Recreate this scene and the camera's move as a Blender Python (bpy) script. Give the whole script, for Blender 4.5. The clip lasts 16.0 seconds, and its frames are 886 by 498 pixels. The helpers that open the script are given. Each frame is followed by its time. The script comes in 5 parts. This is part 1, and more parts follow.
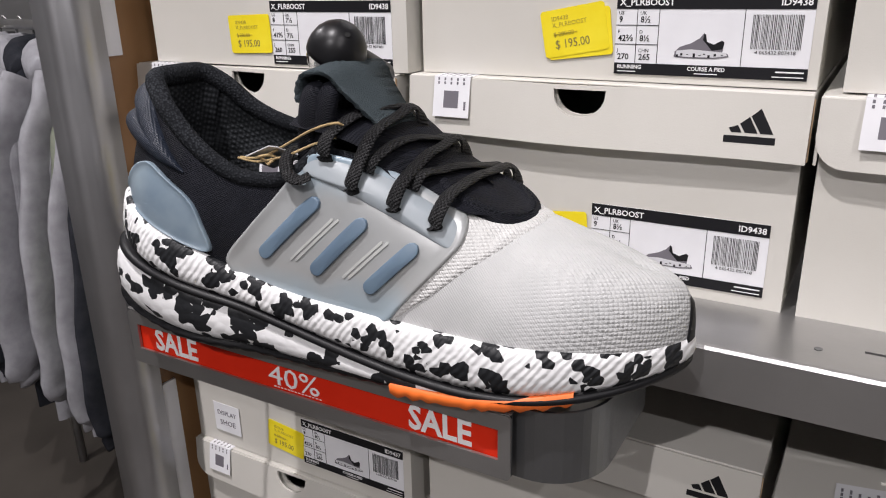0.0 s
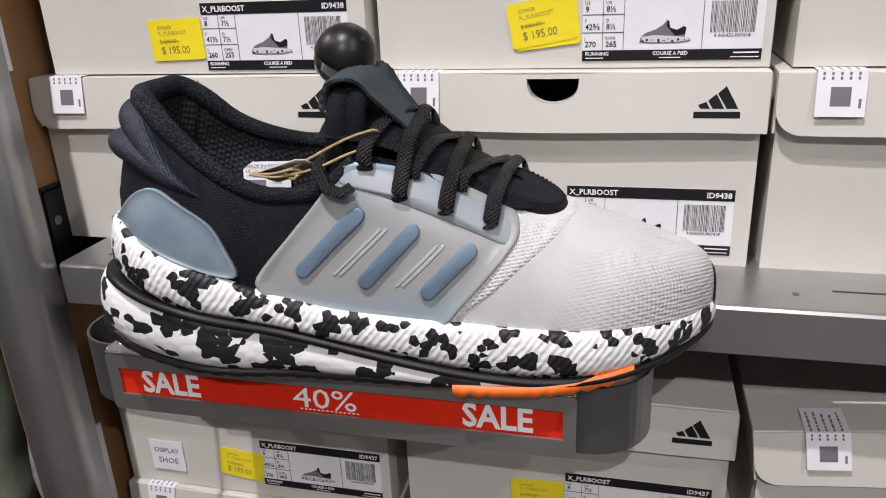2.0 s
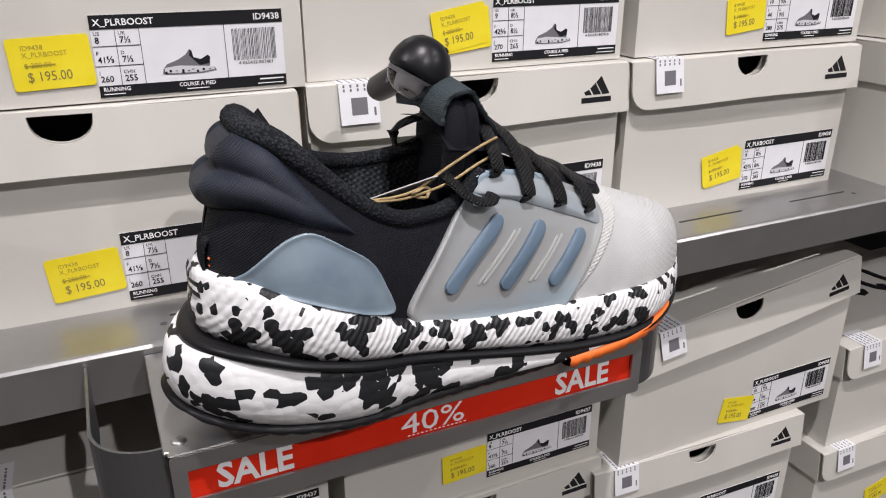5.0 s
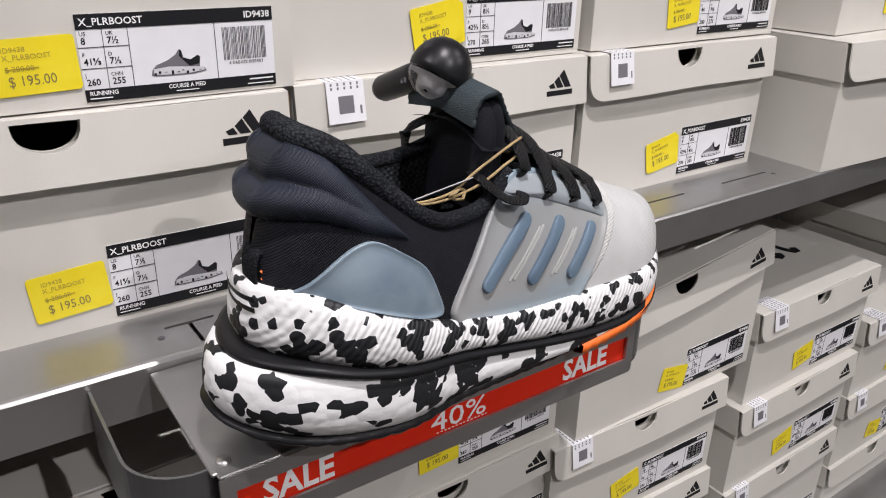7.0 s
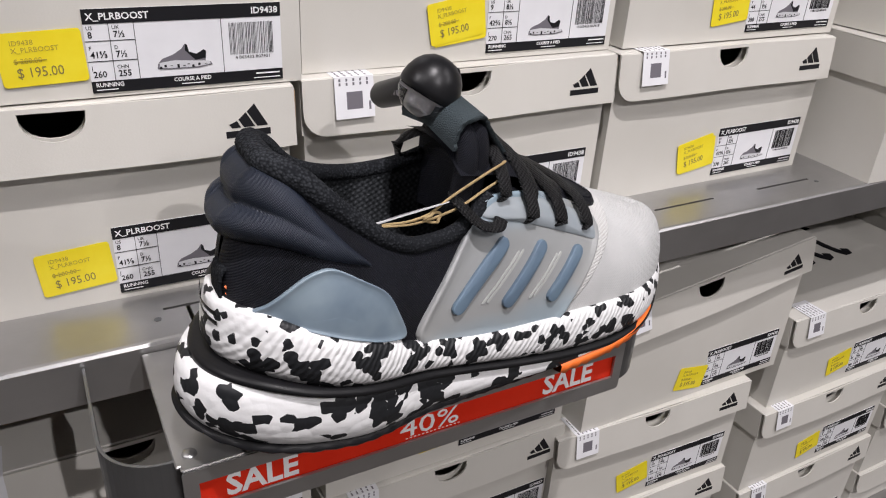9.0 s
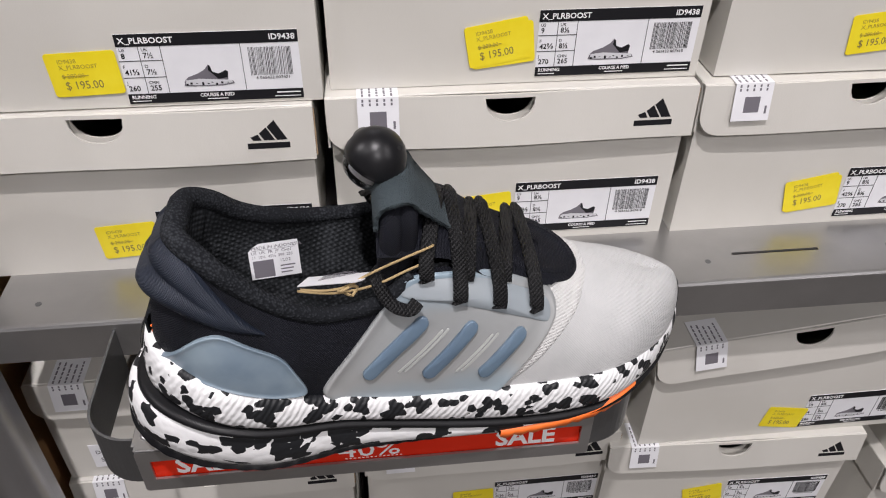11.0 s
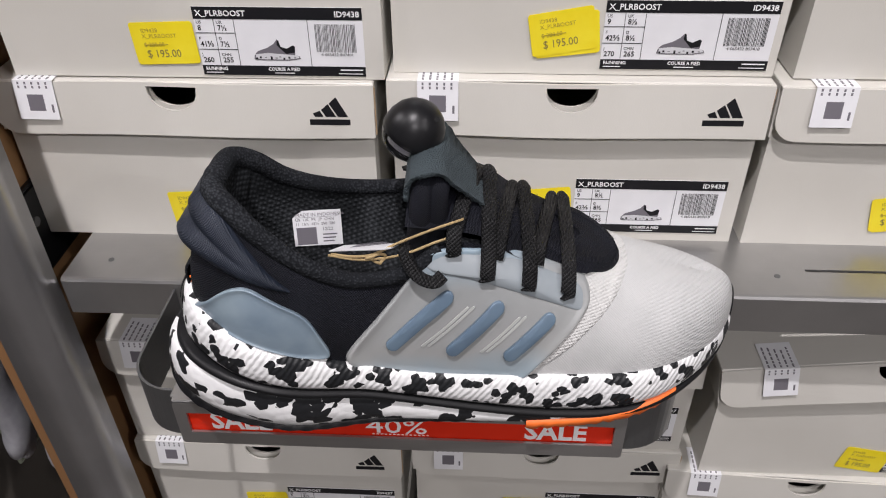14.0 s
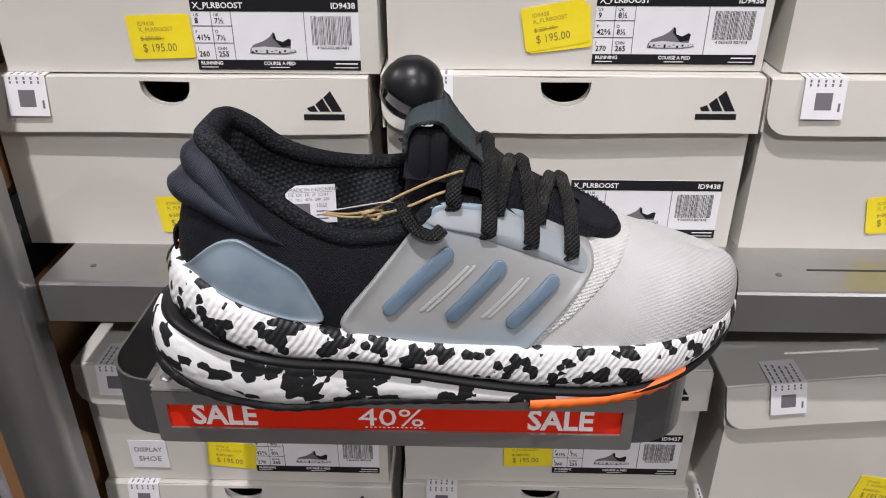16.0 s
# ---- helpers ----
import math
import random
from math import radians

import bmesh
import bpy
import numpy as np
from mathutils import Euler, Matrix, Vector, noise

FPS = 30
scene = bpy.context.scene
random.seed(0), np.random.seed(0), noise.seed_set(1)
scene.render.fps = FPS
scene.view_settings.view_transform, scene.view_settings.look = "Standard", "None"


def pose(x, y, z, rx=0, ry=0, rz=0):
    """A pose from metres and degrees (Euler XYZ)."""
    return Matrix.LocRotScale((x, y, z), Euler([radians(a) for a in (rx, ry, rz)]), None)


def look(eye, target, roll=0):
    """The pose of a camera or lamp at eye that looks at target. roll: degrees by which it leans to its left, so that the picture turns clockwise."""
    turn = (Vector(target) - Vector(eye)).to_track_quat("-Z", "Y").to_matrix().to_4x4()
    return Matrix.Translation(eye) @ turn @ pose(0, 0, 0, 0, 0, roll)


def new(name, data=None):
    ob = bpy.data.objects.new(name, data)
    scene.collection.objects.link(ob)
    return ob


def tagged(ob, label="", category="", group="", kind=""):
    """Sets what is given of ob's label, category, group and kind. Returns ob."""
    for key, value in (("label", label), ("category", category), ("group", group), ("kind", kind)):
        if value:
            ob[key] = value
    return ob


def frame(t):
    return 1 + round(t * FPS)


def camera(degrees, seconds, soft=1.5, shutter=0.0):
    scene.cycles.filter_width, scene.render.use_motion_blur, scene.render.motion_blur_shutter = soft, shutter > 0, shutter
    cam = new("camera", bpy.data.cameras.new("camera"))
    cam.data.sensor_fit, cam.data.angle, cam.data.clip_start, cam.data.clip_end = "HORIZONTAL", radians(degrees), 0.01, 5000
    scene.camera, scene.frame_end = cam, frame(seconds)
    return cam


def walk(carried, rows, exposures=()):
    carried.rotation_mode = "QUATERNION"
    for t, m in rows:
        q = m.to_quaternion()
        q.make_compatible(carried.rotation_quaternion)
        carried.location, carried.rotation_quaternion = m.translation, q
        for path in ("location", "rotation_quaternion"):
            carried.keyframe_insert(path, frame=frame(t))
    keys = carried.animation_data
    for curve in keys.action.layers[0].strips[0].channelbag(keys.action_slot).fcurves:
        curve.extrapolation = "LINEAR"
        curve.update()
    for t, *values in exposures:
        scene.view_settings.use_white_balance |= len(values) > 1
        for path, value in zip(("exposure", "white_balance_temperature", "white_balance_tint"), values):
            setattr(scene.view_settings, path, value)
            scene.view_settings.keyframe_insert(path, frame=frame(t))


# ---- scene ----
cam = camera(60.5, 16.0, soft=1.1)
METRES, EYE, TILT, LEAN, TURN = 0.95, 1.3, 0.0, 0.0, 30.3
ROWS = [
    (0.0, 0.0, 0.0, 0.0, -0.4, -19.66, 1.11),
    (0.5, -0.0154, 0.0016, 0.0014, -2.33, -20.04, 1.44),
    (1.0, -0.0405, 0.006, 0.0043, -5.6, -20.47, 1.9),
    (1.5, -0.0743, 0.0097, 0.0066, -10.43, -20.86, 2.28),
    (2.0, -0.1247, 0.0186, 0.0114, -16.39, -21.21, 2.41),
    (2.5, -0.1771, 0.0334, 0.0148, -22.87, -21.49, 2.34),
    (3.0, -0.2285, 0.0594, 0.0178, -29.73, -21.78, 2.0),
    (3.5, -0.2779, 0.0881, 0.0194, -36.79, -21.85, 1.58),
    (4.0, -0.3228, 0.1241, 0.0201, -43.95, -21.99, 1.01),
    (6.5, -0.4385, 0.26, 0.037, -64.06, -23.08, -0.87),
    (7.0, -0.4371, 0.2679, 0.037, -65.18, -23.46, -1.23),
    (7.5, -0.4376, 0.2698, 0.0385, -65.46, -23.82, -1.66),
    (8.0, -0.4355, 0.2721, 0.0416, -64.5, -24.55, -2.2),
    (8.5, -0.426, 0.2597, 0.054, -62.16, -25.91, -2.77),
    (9.0, -0.4003, 0.2316, 0.0781, -58.38, -28.11, -3.15),
    (11.5, -0.2145, 0.128, 0.187, -32.45, -40.12, 0.28),
    (12.0, -0.1983, 0.1239, 0.1866, -29.56, -40.71, 1.04),
    (12.5, -0.1941, 0.1172, 0.1838, -28.03, -40.65, 1.42),
    (13.0, -0.1992, 0.1154, 0.1813, -27.36, -40.02, 1.42),
    (13.5, -0.204, 0.1139, 0.1762, -27.22, -38.81, 1.04),
    (14.0, -0.2124, 0.1064, 0.1592, -27.39, -37.0, 0.48),
    (14.5, -0.2192, 0.1015, 0.1393, -27.73, -34.92, 0.02),
    (15.0, -0.2254, 0.0954, 0.1198, -28.1, -32.72, -0.19),
    (15.5, -0.2317, 0.0869, 0.1002, -28.43, -30.58, -0.14),
    (16.0, -0.2362, 0.0813, 0.0821, -28.66, -28.6, 0.06),
]
walk(cam, [(t, pose(0, 0, EYE, TILT, LEAN, TURN) @ pose(METRES * x, METRES * y, METRES * z, 90 + pitch, roll, yaw)) for t, x, y, z, yaw, pitch, roll in ROWS],
     [(0.0, 0.0), (4.0, -0.02), (9.0, -0.08), (11.5, -0.16), (14.5, -0.16), (16.0, -0.09)])

# ---- world and lights ----
world = bpy.data.worlds.new("world")
scene.world = world
world.use_nodes = True
world.node_tree.nodes["Background"].inputs[0].default_value = (0.9, 0.95, 1.0, 1)
world.node_tree.nodes["Background"].inputs[1].default_value = 0.08
scene.view_settings.exposure = 0.0


def lamp(name, kind, place, target, power, size, colour):
    data = bpy.data.lights.new(name, kind)
    data.energy, data.color = power, colour
    if kind == "AREA":
        data.shape, data.size = "DISK", size
    else:
        data.shadow_soft_size = size
    ob = new(name, data)
    ob.matrix_world = look(place, target)
    return ob


# unseen spots on the ceiling, along the aisle in front of the shelves: (x, y) of each and its power; the first is
# placed from cast shadows, the rest are added fill
FITTINGS = [(-0.34, -0.26, 29), (1.05, -0.45, 9), (-1.35, -0.40, 6), (0.0, -1.7, 35), (1.9, -1.6, 28), (-1.9, 0.3, 22)]
CEILING = 2.9
for fx, fy, power in FITTINGS:
    lamp("unseen_spot_lamp", "AREA", (fx, fy, CEILING - 0.16), (fx, fy + 0.25, 0), power, 0.04, (1.0, 0.952, 0.980))

# ---- materials ----


def material(name, colour, rough=0.6, metal=0.0, spec=0.5):
    m = bpy.data.materials.new(name)
    m.use_nodes = True
    b = m.node_tree.nodes["Principled BSDF"]
    b.inputs["Base Color"].default_value = (*colour, 1)
    b.inputs["Roughness"].default_value = rough
    b.inputs["Metallic"].default_value = metal
    b.inputs["Specular IOR Level"].default_value = spec
    return m


def node(m, kind, operation="", data_type="", **values):
    n = m.node_tree.nodes.new(kind)
    if operation:
        n.operation = operation
    if data_type:
        n.data_type = data_type
    for key, value in values.items():
        n.inputs[key].default_value = value
    return n


def join(m, a, b):
    m.node_tree.links.new(a, b)


def coords(m, scale=(1, 1, 1), turn=(0, 0, 0)):
    c, p = node(m, "ShaderNodeTexCoord"), node(m, "ShaderNodeMapping")
    p.inputs["Scale"].default_value, p.inputs["Rotation"].default_value = scale, [radians(a) for a in turn]
    join(m, c.outputs["Object"], p.inputs["Vector"])
    return p.outputs["Vector"]


def principled(m):
    return m.node_tree.nodes["Principled BSDF"]


def ramp(m, fac, stops):
    r = node(m, "ShaderNodeValToRGB")
    while len(r.color_ramp.elements) < len(stops):
        r.color_ramp.elements.new(0.5)
    for e, (pos, c) in zip(r.color_ramp.elements, stops):
        e.position, e.color = pos, (*c, 1)
    join(m, fac, r.inputs["Fac"])
    return r.outputs["Color"]


def mottle(m, low, high, scale, lo=0.35, hi=0.65, detail=5.0, stretch=(1, 1, 1)):
    """Base colour that wanders between two tones."""
    n = node(m, "ShaderNodeTexNoise", Scale=scale, Detail=detail)
    join(m, coords(m, stretch), n.inputs["Vector"])
    join(m, ramp(m, n.outputs["Fac"], [(lo, low), (hi, high)]), principled(m).inputs["Base Color"])
    return n


def bump(m, height, distance, strength=1.0, under=None):
    b = node(m, "ShaderNodeBump", Strength=strength, Distance=distance)
    join(m, height, b.inputs["Height"])
    if under is not None:
        join(m, under.outputs["Normal"], b.inputs["Normal"])
    join(m, b.outputs["Normal"], principled(m).inputs["Normal"])
    return b


def vary_rough(m, low, high, scale, stretch=(1, 1, 1)):
    n = node(m, "ShaderNodeTexNoise", Scale=scale, Detail=6.0)
    join(m, coords(m, stretch), n.inputs["Vector"])
    r = node(m, "ShaderNodeMapRange")
    r.inputs["To Min"].default_value, r.inputs["To Max"].default_value = low, high
    join(m, n.outputs["Fac"], r.inputs["Value"])
    join(m, r.outputs["Result"], principled(m).inputs["Roughness"])


def card_material():
    m = material("off_white_card", (0.62, 0.60, 0.54), 0.55)
    n = mottle(m, (0.58, 0.560, 0.510), (0.63, 0.612, 0.565), 9, 0.3, 0.7, 6)
    fine = node(m, "ShaderNodeTexNoise", Scale=900.0, Detail=3.0)
    join(m, coords(m), fine.inputs["Vector"])
    wave = node(m, "ShaderNodeTexNoise", Scale=7.0, Detail=1.0)
    join(m, coords(m), wave.inputs["Vector"])
    bump(m, fine.outputs["Fac"], 0.0002, 0.35, bump(m, wave.outputs["Fac"], 0.010, 0.35))
    vary_rough(m, 0.42, 0.6, 30)
    return m


def metal_material(name, colour, rough, grain=(1, 60, 60)):
    m = material(name, colour, rough, 0.85)
    mottle(m, [c * 0.88 for c in colour], [c * 1.1 for c in colour], 14, 0.3, 0.7)
    vary_rough(m, rough - 0.06, rough + 0.1, 25, grain)
    fine = node(m, "ShaderNodeTexNoise", Scale=1400.0, Detail=2.0)
    join(m, coords(m), fine.inputs["Vector"])
    bump(m, fine.outputs["Fac"], 0.0001, 0.3)
    return m


def weave_material(name, dark, light, scale, relief, rough=0.85, turn=(0, 0, 30), spec=0.3, sheen=0.0, stretch=(1, 1, 1)):
    """Cloth: two crossing sets of fine ribs and a slow change of tone."""
    m = material(name, dark, rough, 0, spec)
    mottle(m, dark, light, 38, 0.3, 0.75, 8)
    a = node(m, "ShaderNodeTexWave", Scale=scale, Distortion=1.2, Detail=1.0)
    a.inputs["Detail Scale"].default_value = 3.0
    join(m, coords(m, stretch, turn), a.inputs["Vector"])
    b = node(m, "ShaderNodeTexWave", Scale=scale * 0.8, Distortion=1.5, Detail=1.0)
    b.bands_direction = "Z"
    join(m, coords(m, stretch, turn), b.inputs["Vector"])
    s = node(m, "ShaderNodeMath", operation="MULTIPLY")
    join(m, a.outputs["Fac"], s.inputs[0])
    join(m, b.outputs["Fac"], s.inputs[1])
    bump(m, s.outputs["Value"], relief, 0.8)
    principled(m).inputs["Sheen Weight"].default_value = sheen
    return m


def cells_material(name, colour, light, scale, relief, rough=0.8, spec=0.3, chance=1.0):
    """Open knit or foam pearls: a cell pattern in relief."""
    m = material(name, colour, rough, 0, spec)
    v = node(m, "ShaderNodeTexVoronoi", Scale=scale)
    v.feature = "SMOOTH_F1"
    v.inputs["Smoothness"].default_value = 0.35
    v.inputs["Randomness"].default_value = chance
    join(m, coords(m, (1, 1, 1), (0, 0, 0) if chance == 1.0 else (35, 20, 40)), v.inputs["Vector"])
    n = node(m, "ShaderNodeTexNoise", Scale=45.0, Detail=6.0)
    join(m, coords(m), n.inputs["Vector"])
    tone = node(m, "ShaderNodeMath", operation="MULTIPLY_ADD")
    join(m, v.outputs["Distance"], tone.inputs[0])
    tone.inputs[1].default_value = -0.9
    join(m, n.outputs["Fac"], tone.inputs[2])
    join(m, ramp(m, tone.outputs["Value"], [(0.0, colour), (0.5, light)]), principled(m).inputs["Base Color"])
    bump(m, v.outputs["Distance"], -relief, 0.9)
    return m


def blotch_material(name, cell, spread, share, ribs):
    """White foam of round pearls, some of them black in small groups."""
    m = material(name, (0.8, 0.8, 0.8), 0.5, 0, 0.4)
    straight = coords(m, (1, 1, 1.12))
    v = node(m, "ShaderNodeTexVoronoi", Scale=1 / cell)
    v.inputs["Randomness"].default_value = 0.72
    join(m, straight, v.inputs["Vector"])
    n = node(m, "ShaderNodeTexNoise", Scale=spread, Detail=1.0, Roughness=0.6)
    join(m, v.outputs["Position"], n.inputs["Vector"])
    chosen = node(m, "ShaderNodeMath", operation="GREATER_THAN")
    chosen.inputs[1].default_value = share
    join(m, n.outputs["Fac"], chosen.inputs[0])
    near = node(m, "ShaderNodeMath", operation="LESS_THAN")
    near.inputs[1].default_value = 0.76
    join(m, v.outputs["Distance"], near.inputs[0])
    patch = node(m, "ShaderNodeMath", operation="MULTIPLY")
    join(m, chosen.outputs["Value"], patch.inputs[0])
    join(m, near.outputs["Value"], patch.inputs[1])
    tone = node(m, "ShaderNodeTexNoise", Scale=60.0, Detail=5.0)
    join(m, coords(m), tone.inputs["Vector"])
    white = ramp(m, tone.outputs["Fac"], [(0.3, (0.72, 0.72, 0.72)), (0.7, (0.78, 0.78, 0.775))])
    mix = node(m, "ShaderNodeMix", data_type="RGBA")
    join(m, patch.outputs["Value"], mix.inputs[0])
    join(m, white, mix.inputs[6])
    mix.inputs[7].default_value = (0.012, 0.013, 0.015, 1)
    join(m, mix.outputs[2], principled(m).inputs["Base Color"])
    pearls = node(m, "ShaderNodeTexVoronoi", Scale=1 / cell)
    pearls.feature = "SMOOTH_F1"
    pearls.inputs["Randomness"].default_value = 0.72
    pearls.inputs["Smoothness"].default_value = 0.25
    join(m, straight, pearls.inputs["Vector"])
    first = bump(m, pearls.outputs["Distance"], -0.0010, 0.5)
    fine = node(m, "ShaderNodeTexNoise", Scale=700.0, Detail=2.0)
    join(m, coords(m), fine.inputs["Vector"])
    first = bump(m, fine.outputs["Fac"], 0.0002, 0.4, first)
    if ribs:
        w = node(m, "ShaderNodeTexWave", Scale=95.0, Distortion=2.5, Detail=1.0)
        w.inputs["Detail Scale"].default_value = 1.0
        join(m, coords(m, (1, 0.3, 1), (0, -38, 0)), w.inputs["Vector"])
        bump(m, w.outputs["Fac"], 0.0006, 0.6, first)
    return m


def plastic_material(name, colour, other, rough, through_light=0.0, scale=20):
    m = material(name, colour, rough, 0, 0.5)
    mottle(m, colour, other, scale, 0.3, 0.7, 3)
    if through_light:
        b = principled(m)
        b.inputs["Subsurface Weight"].default_value = through_light
        b.inputs["Subsurface Radius"].default_value = (1, 1, 1)
        b.inputs["Subsurface Scale"].default_value = 0.004
    return m


CARD = card_material()
RAW_CARD = material("raw_card_edge", (0.33, 0.23, 0.14), 0.85)
mottle(RAW_CARD, (0.28, 0.19, 0.11), (0.40, 0.29, 0.18), 60)
PAPER = material("white_paper", (0.78, 0.78, 0.80), 0.5)
mottle(PAPER, (0.75, 0.75, 0.77), (0.80, 0.80, 0.82), 40)
INK = material("black_ink", (0.010, 0.010, 0.012), 0.5, 0, 0.25)
GREY_INK = material("grey_ink", (0.16, 0.15, 0.17), 0.5)
PICTURE_PALE = material("printed_pale_grey", (0.62, 0.62, 0.64), 0.5)
YELLOW = material("yellow_sticker_paper", (0.86, 0.70, 0.02), 0.45)
mottle(YELLOW, (0.84, 0.67, 0.015), (0.88, 0.73, 0.03), 60)
STAMP = material("grey_stamp_print", (0.22, 0.18, 0.06), 0.5)
FAINT_INK = material("faded_print", (0.42, 0.33, 0.04), 0.5)
STEEL = metal_material("brushed_shelf_steel", (0.42, 0.415, 0.41), 0.34)
DARK_STEEL = metal_material("dark_grey_painted_steel", (0.21, 0.215, 0.22), 0.36, (20, 20, 20))
POST_STEEL = metal_material("grey_post_steel", (0.40, 0.40, 0.41), 0.32, (40, 40, 1))
HOLE_SHADE = material("hole_shade_black", (0.006, 0.006, 0.006), 0.9)
WOOD = material("oak_veneer", (0.30, 0.16, 0.07), 0.5)
mottle(WOOD, (0.24, 0.12, 0.05), (0.36, 0.20, 0.09), 16, 0.3, 0.7, 6, (1, 1, 0.08))
RED = material("red_sale_card", (0.66, 0.024, 0.006), 0.5, 0, 0.2)
mottle(RED, (0.63, 0.021, 0.005), (0.69, 0.028, 0.008), 25)
WHITE_PRINT = material("white_print", (0.85, 0.85, 0.85), 0.4)
FLOOR = material("grey_brown_floor", (0.075, 0.065, 0.055), 0.5)
mottle(FLOOR, (0.058, 0.050, 0.042), (0.085, 0.074, 0.063), 3)
# paint of the unseen walls, kept pale so they bounce more light
WALL = material("pale_bounce_wall", (0.60, 0.60, 0.60), 0.7)
mottle(WALL, (0.57, 0.57, 0.57), (0.63, 0.63, 0.63), 4)
CEIL = material("white_ceiling_paint", (0.62, 0.62, 0.62), 0.8)
mottle(CEIL, (0.60, 0.60, 0.60), (0.65, 0.65, 0.65), 3)

FOAM_TOP = blotch_material("white_foam_with_black_patches_ribbed", 0.0049, 78.0, 0.522, True)
FOAM_LOW = blotch_material("white_foam_with_black_patches", 0.0060, 68.0, 0.535, False)
RUBBER = plastic_material("black_rubber", (0.005, 0.005, 0.006), (0.011, 0.011, 0.012), 0.42)
principled(RUBBER).inputs["Specular IOR Level"].default_value = 0.22
ORANGE = plastic_material("orange_rubber", (0.82, 0.14, 0.02), (0.88, 0.19, 0.03), 0.45)
KNIT = weave_material("black_knit", (0.0030, 0.0034, 0.0055), (0.0095, 0.0105, 0.0165), 400, 0.0009, 0.66, (10, 35, 25), 0.20)
COLLAR = cells_material("charcoal_collar_knit", (0.011, 0.012, 0.014), (0.036, 0.039, 0.044), 700, 0.0007, 0.95, 0.08)
LINING = cells_material("black_mesh_lining", (0.013, 0.0145, 0.016), (0.055, 0.059, 0.065), 420, 0.0012, 0.9, 0.12, 0.12)
NAVY = weave_material("navy_satin_padding", (0.0085, 0.012, 0.021), (0.020, 0.026, 0.041), 420, 0.0004, 0.48, (0, 35, 0), 0.34)
SUEDE = cells_material("slate_suede", (0.045, 0.060, 0.068), (0.085, 0.108, 0.118), 1500, 0.0012, 0.95)


def toe_mesh_material(name, colour, low, knit_from, knit_to, size, relief):
    """Thin white mesh: fine crosswise threads, and raised knit dots between two places along the shoe."""
    m = material(name, colour, 0.75, 0, 0.25)
    mottle(m, low, colour, 55, 0.3, 0.7, 6)
    lines = node(m, "ShaderNodeTexWave", Scale=300.0, Distortion=0.6, Detail=1.0)
    join(m, coords(m, (1, 1, 1), (0, 35, -40)), lines.inputs["Vector"])
    first = bump(m, lines.outputs["Fac"], 0.0002, 0.5)
    dots = node(m, "ShaderNodeTexVoronoi", Scale=1 / size)
    dots.inputs["Randomness"].default_value = 0.15
    join(m, coords(m, (0.8, 1, 1.15), (25, 20, 35)), dots.inputs["Vector"])
    sep = node(m, "ShaderNodeSeparateXYZ")
    join(m, coords(m), sep.inputs["Vector"])
    where = node(m, "ShaderNodeMapRange")
    where.inputs["From Min"].default_value, where.inputs["From Max"].default_value = knit_from, knit_to
    join(m, sep.outputs["X"], where.inputs["Value"])
    raised = node(m, "ShaderNodeMath", operation="MULTIPLY")
    join(m, dots.outputs["Distance"], raised.inputs[0])
    join(m, where.outputs["Result"], raised.inputs[1])
    bump(m, raised.outputs["Value"], -relief, 0.9, first)
    return m


WHITE_MESH = toe_mesh_material("white_toe_mesh", (0.52, 0.52, 0.515), (0.47, 0.475, 0.47), 0.085, 0.145, 0.0021, 0.0011)
BAND_MESH = toe_mesh_material("white_band_knit", (0.62, 0.615, 0.60), (0.56, 0.56, 0.545), -0.30, -0.20, 0.0019, 0.0010)

CAGE = plastic_material("smoky_grey_translucent_plastic", (0.33, 0.345, 0.345), (0.42, 0.43, 0.42), 0.33, 0.35, 26)

def tint_by_height(m, stops, scale):
    """Plastic dyed in soft bands from its lower to its upper edge."""
    sep = node(m, "ShaderNodeSeparateXYZ")
    join(m, coords(m), sep.inputs["Vector"])
    n = node(m, "ShaderNodeTexNoise", Scale=scale, Detail=2.0)
    join(m, coords(m), n.inputs["Vector"])
    wander = node(m, "ShaderNodeMath", operation="MULTIPLY_ADD")
    join(m, n.outputs["Fac"], wander.inputs[0])
    wander.inputs[1].default_value = 0.022
    join(m, sep.outputs["Z"], wander.inputs[2])
    r = node(m, "ShaderNodeMapRange")
    r.inputs["From Min"].default_value, r.inputs["From Max"].default_value = 0.045, 0.130
    join(m, wander.outputs["Value"], r.inputs["Value"])
    join(m, ramp(m, r.outputs["Result"], stops), principled(m).inputs["Base Color"])


tint_by_height(CAGE, [(0.0, (0.28, 0.36, 0.41)), (0.16, (0.31, 0.36, 0.39)), (0.30, (0.33, 0.335, 0.33)), (0.72, (0.27, 0.28, 0.28)), (0.86, (0.25, 0.30, 0.335)), (1.0, (0.26, 0.34, 0.40))], 30)
BLUE = plastic_material("dusty_blue_plastic", (0.105, 0.155, 0.215), (0.135, 0.195, 0.255), 0.42, 0.3, 40)
PALE = plastic_material("pale_grey_plastic", (0.40, 0.41, 0.40), (0.45, 0.46, 0.44), 0.35, 0.3, 40)
CLIP = plastic_material("blue_grey_plastic", (0.15, 0.20, 0.25), (0.23, 0.29, 0.335), 0.36, 0.3, 45)
RIM = plastic_material("blue_grey_translucent_plastic", (0.255, 0.288, 0.310), (0.290, 0.318, 0.336), 0.45, 0.35, 30)
LACE = weave_material("black_braided_lace", (0.004, 0.004, 0.0045), (0.016, 0.016, 0.017), 250, 0.0016, 0.55, (20, 40, 10), 0.26)
TWINE = weave_material("straw_twine", (0.38, 0.26, 0.12), (0.56, 0.42, 0.22), 900, 0.0006, 0.9, (0, 30, 40))
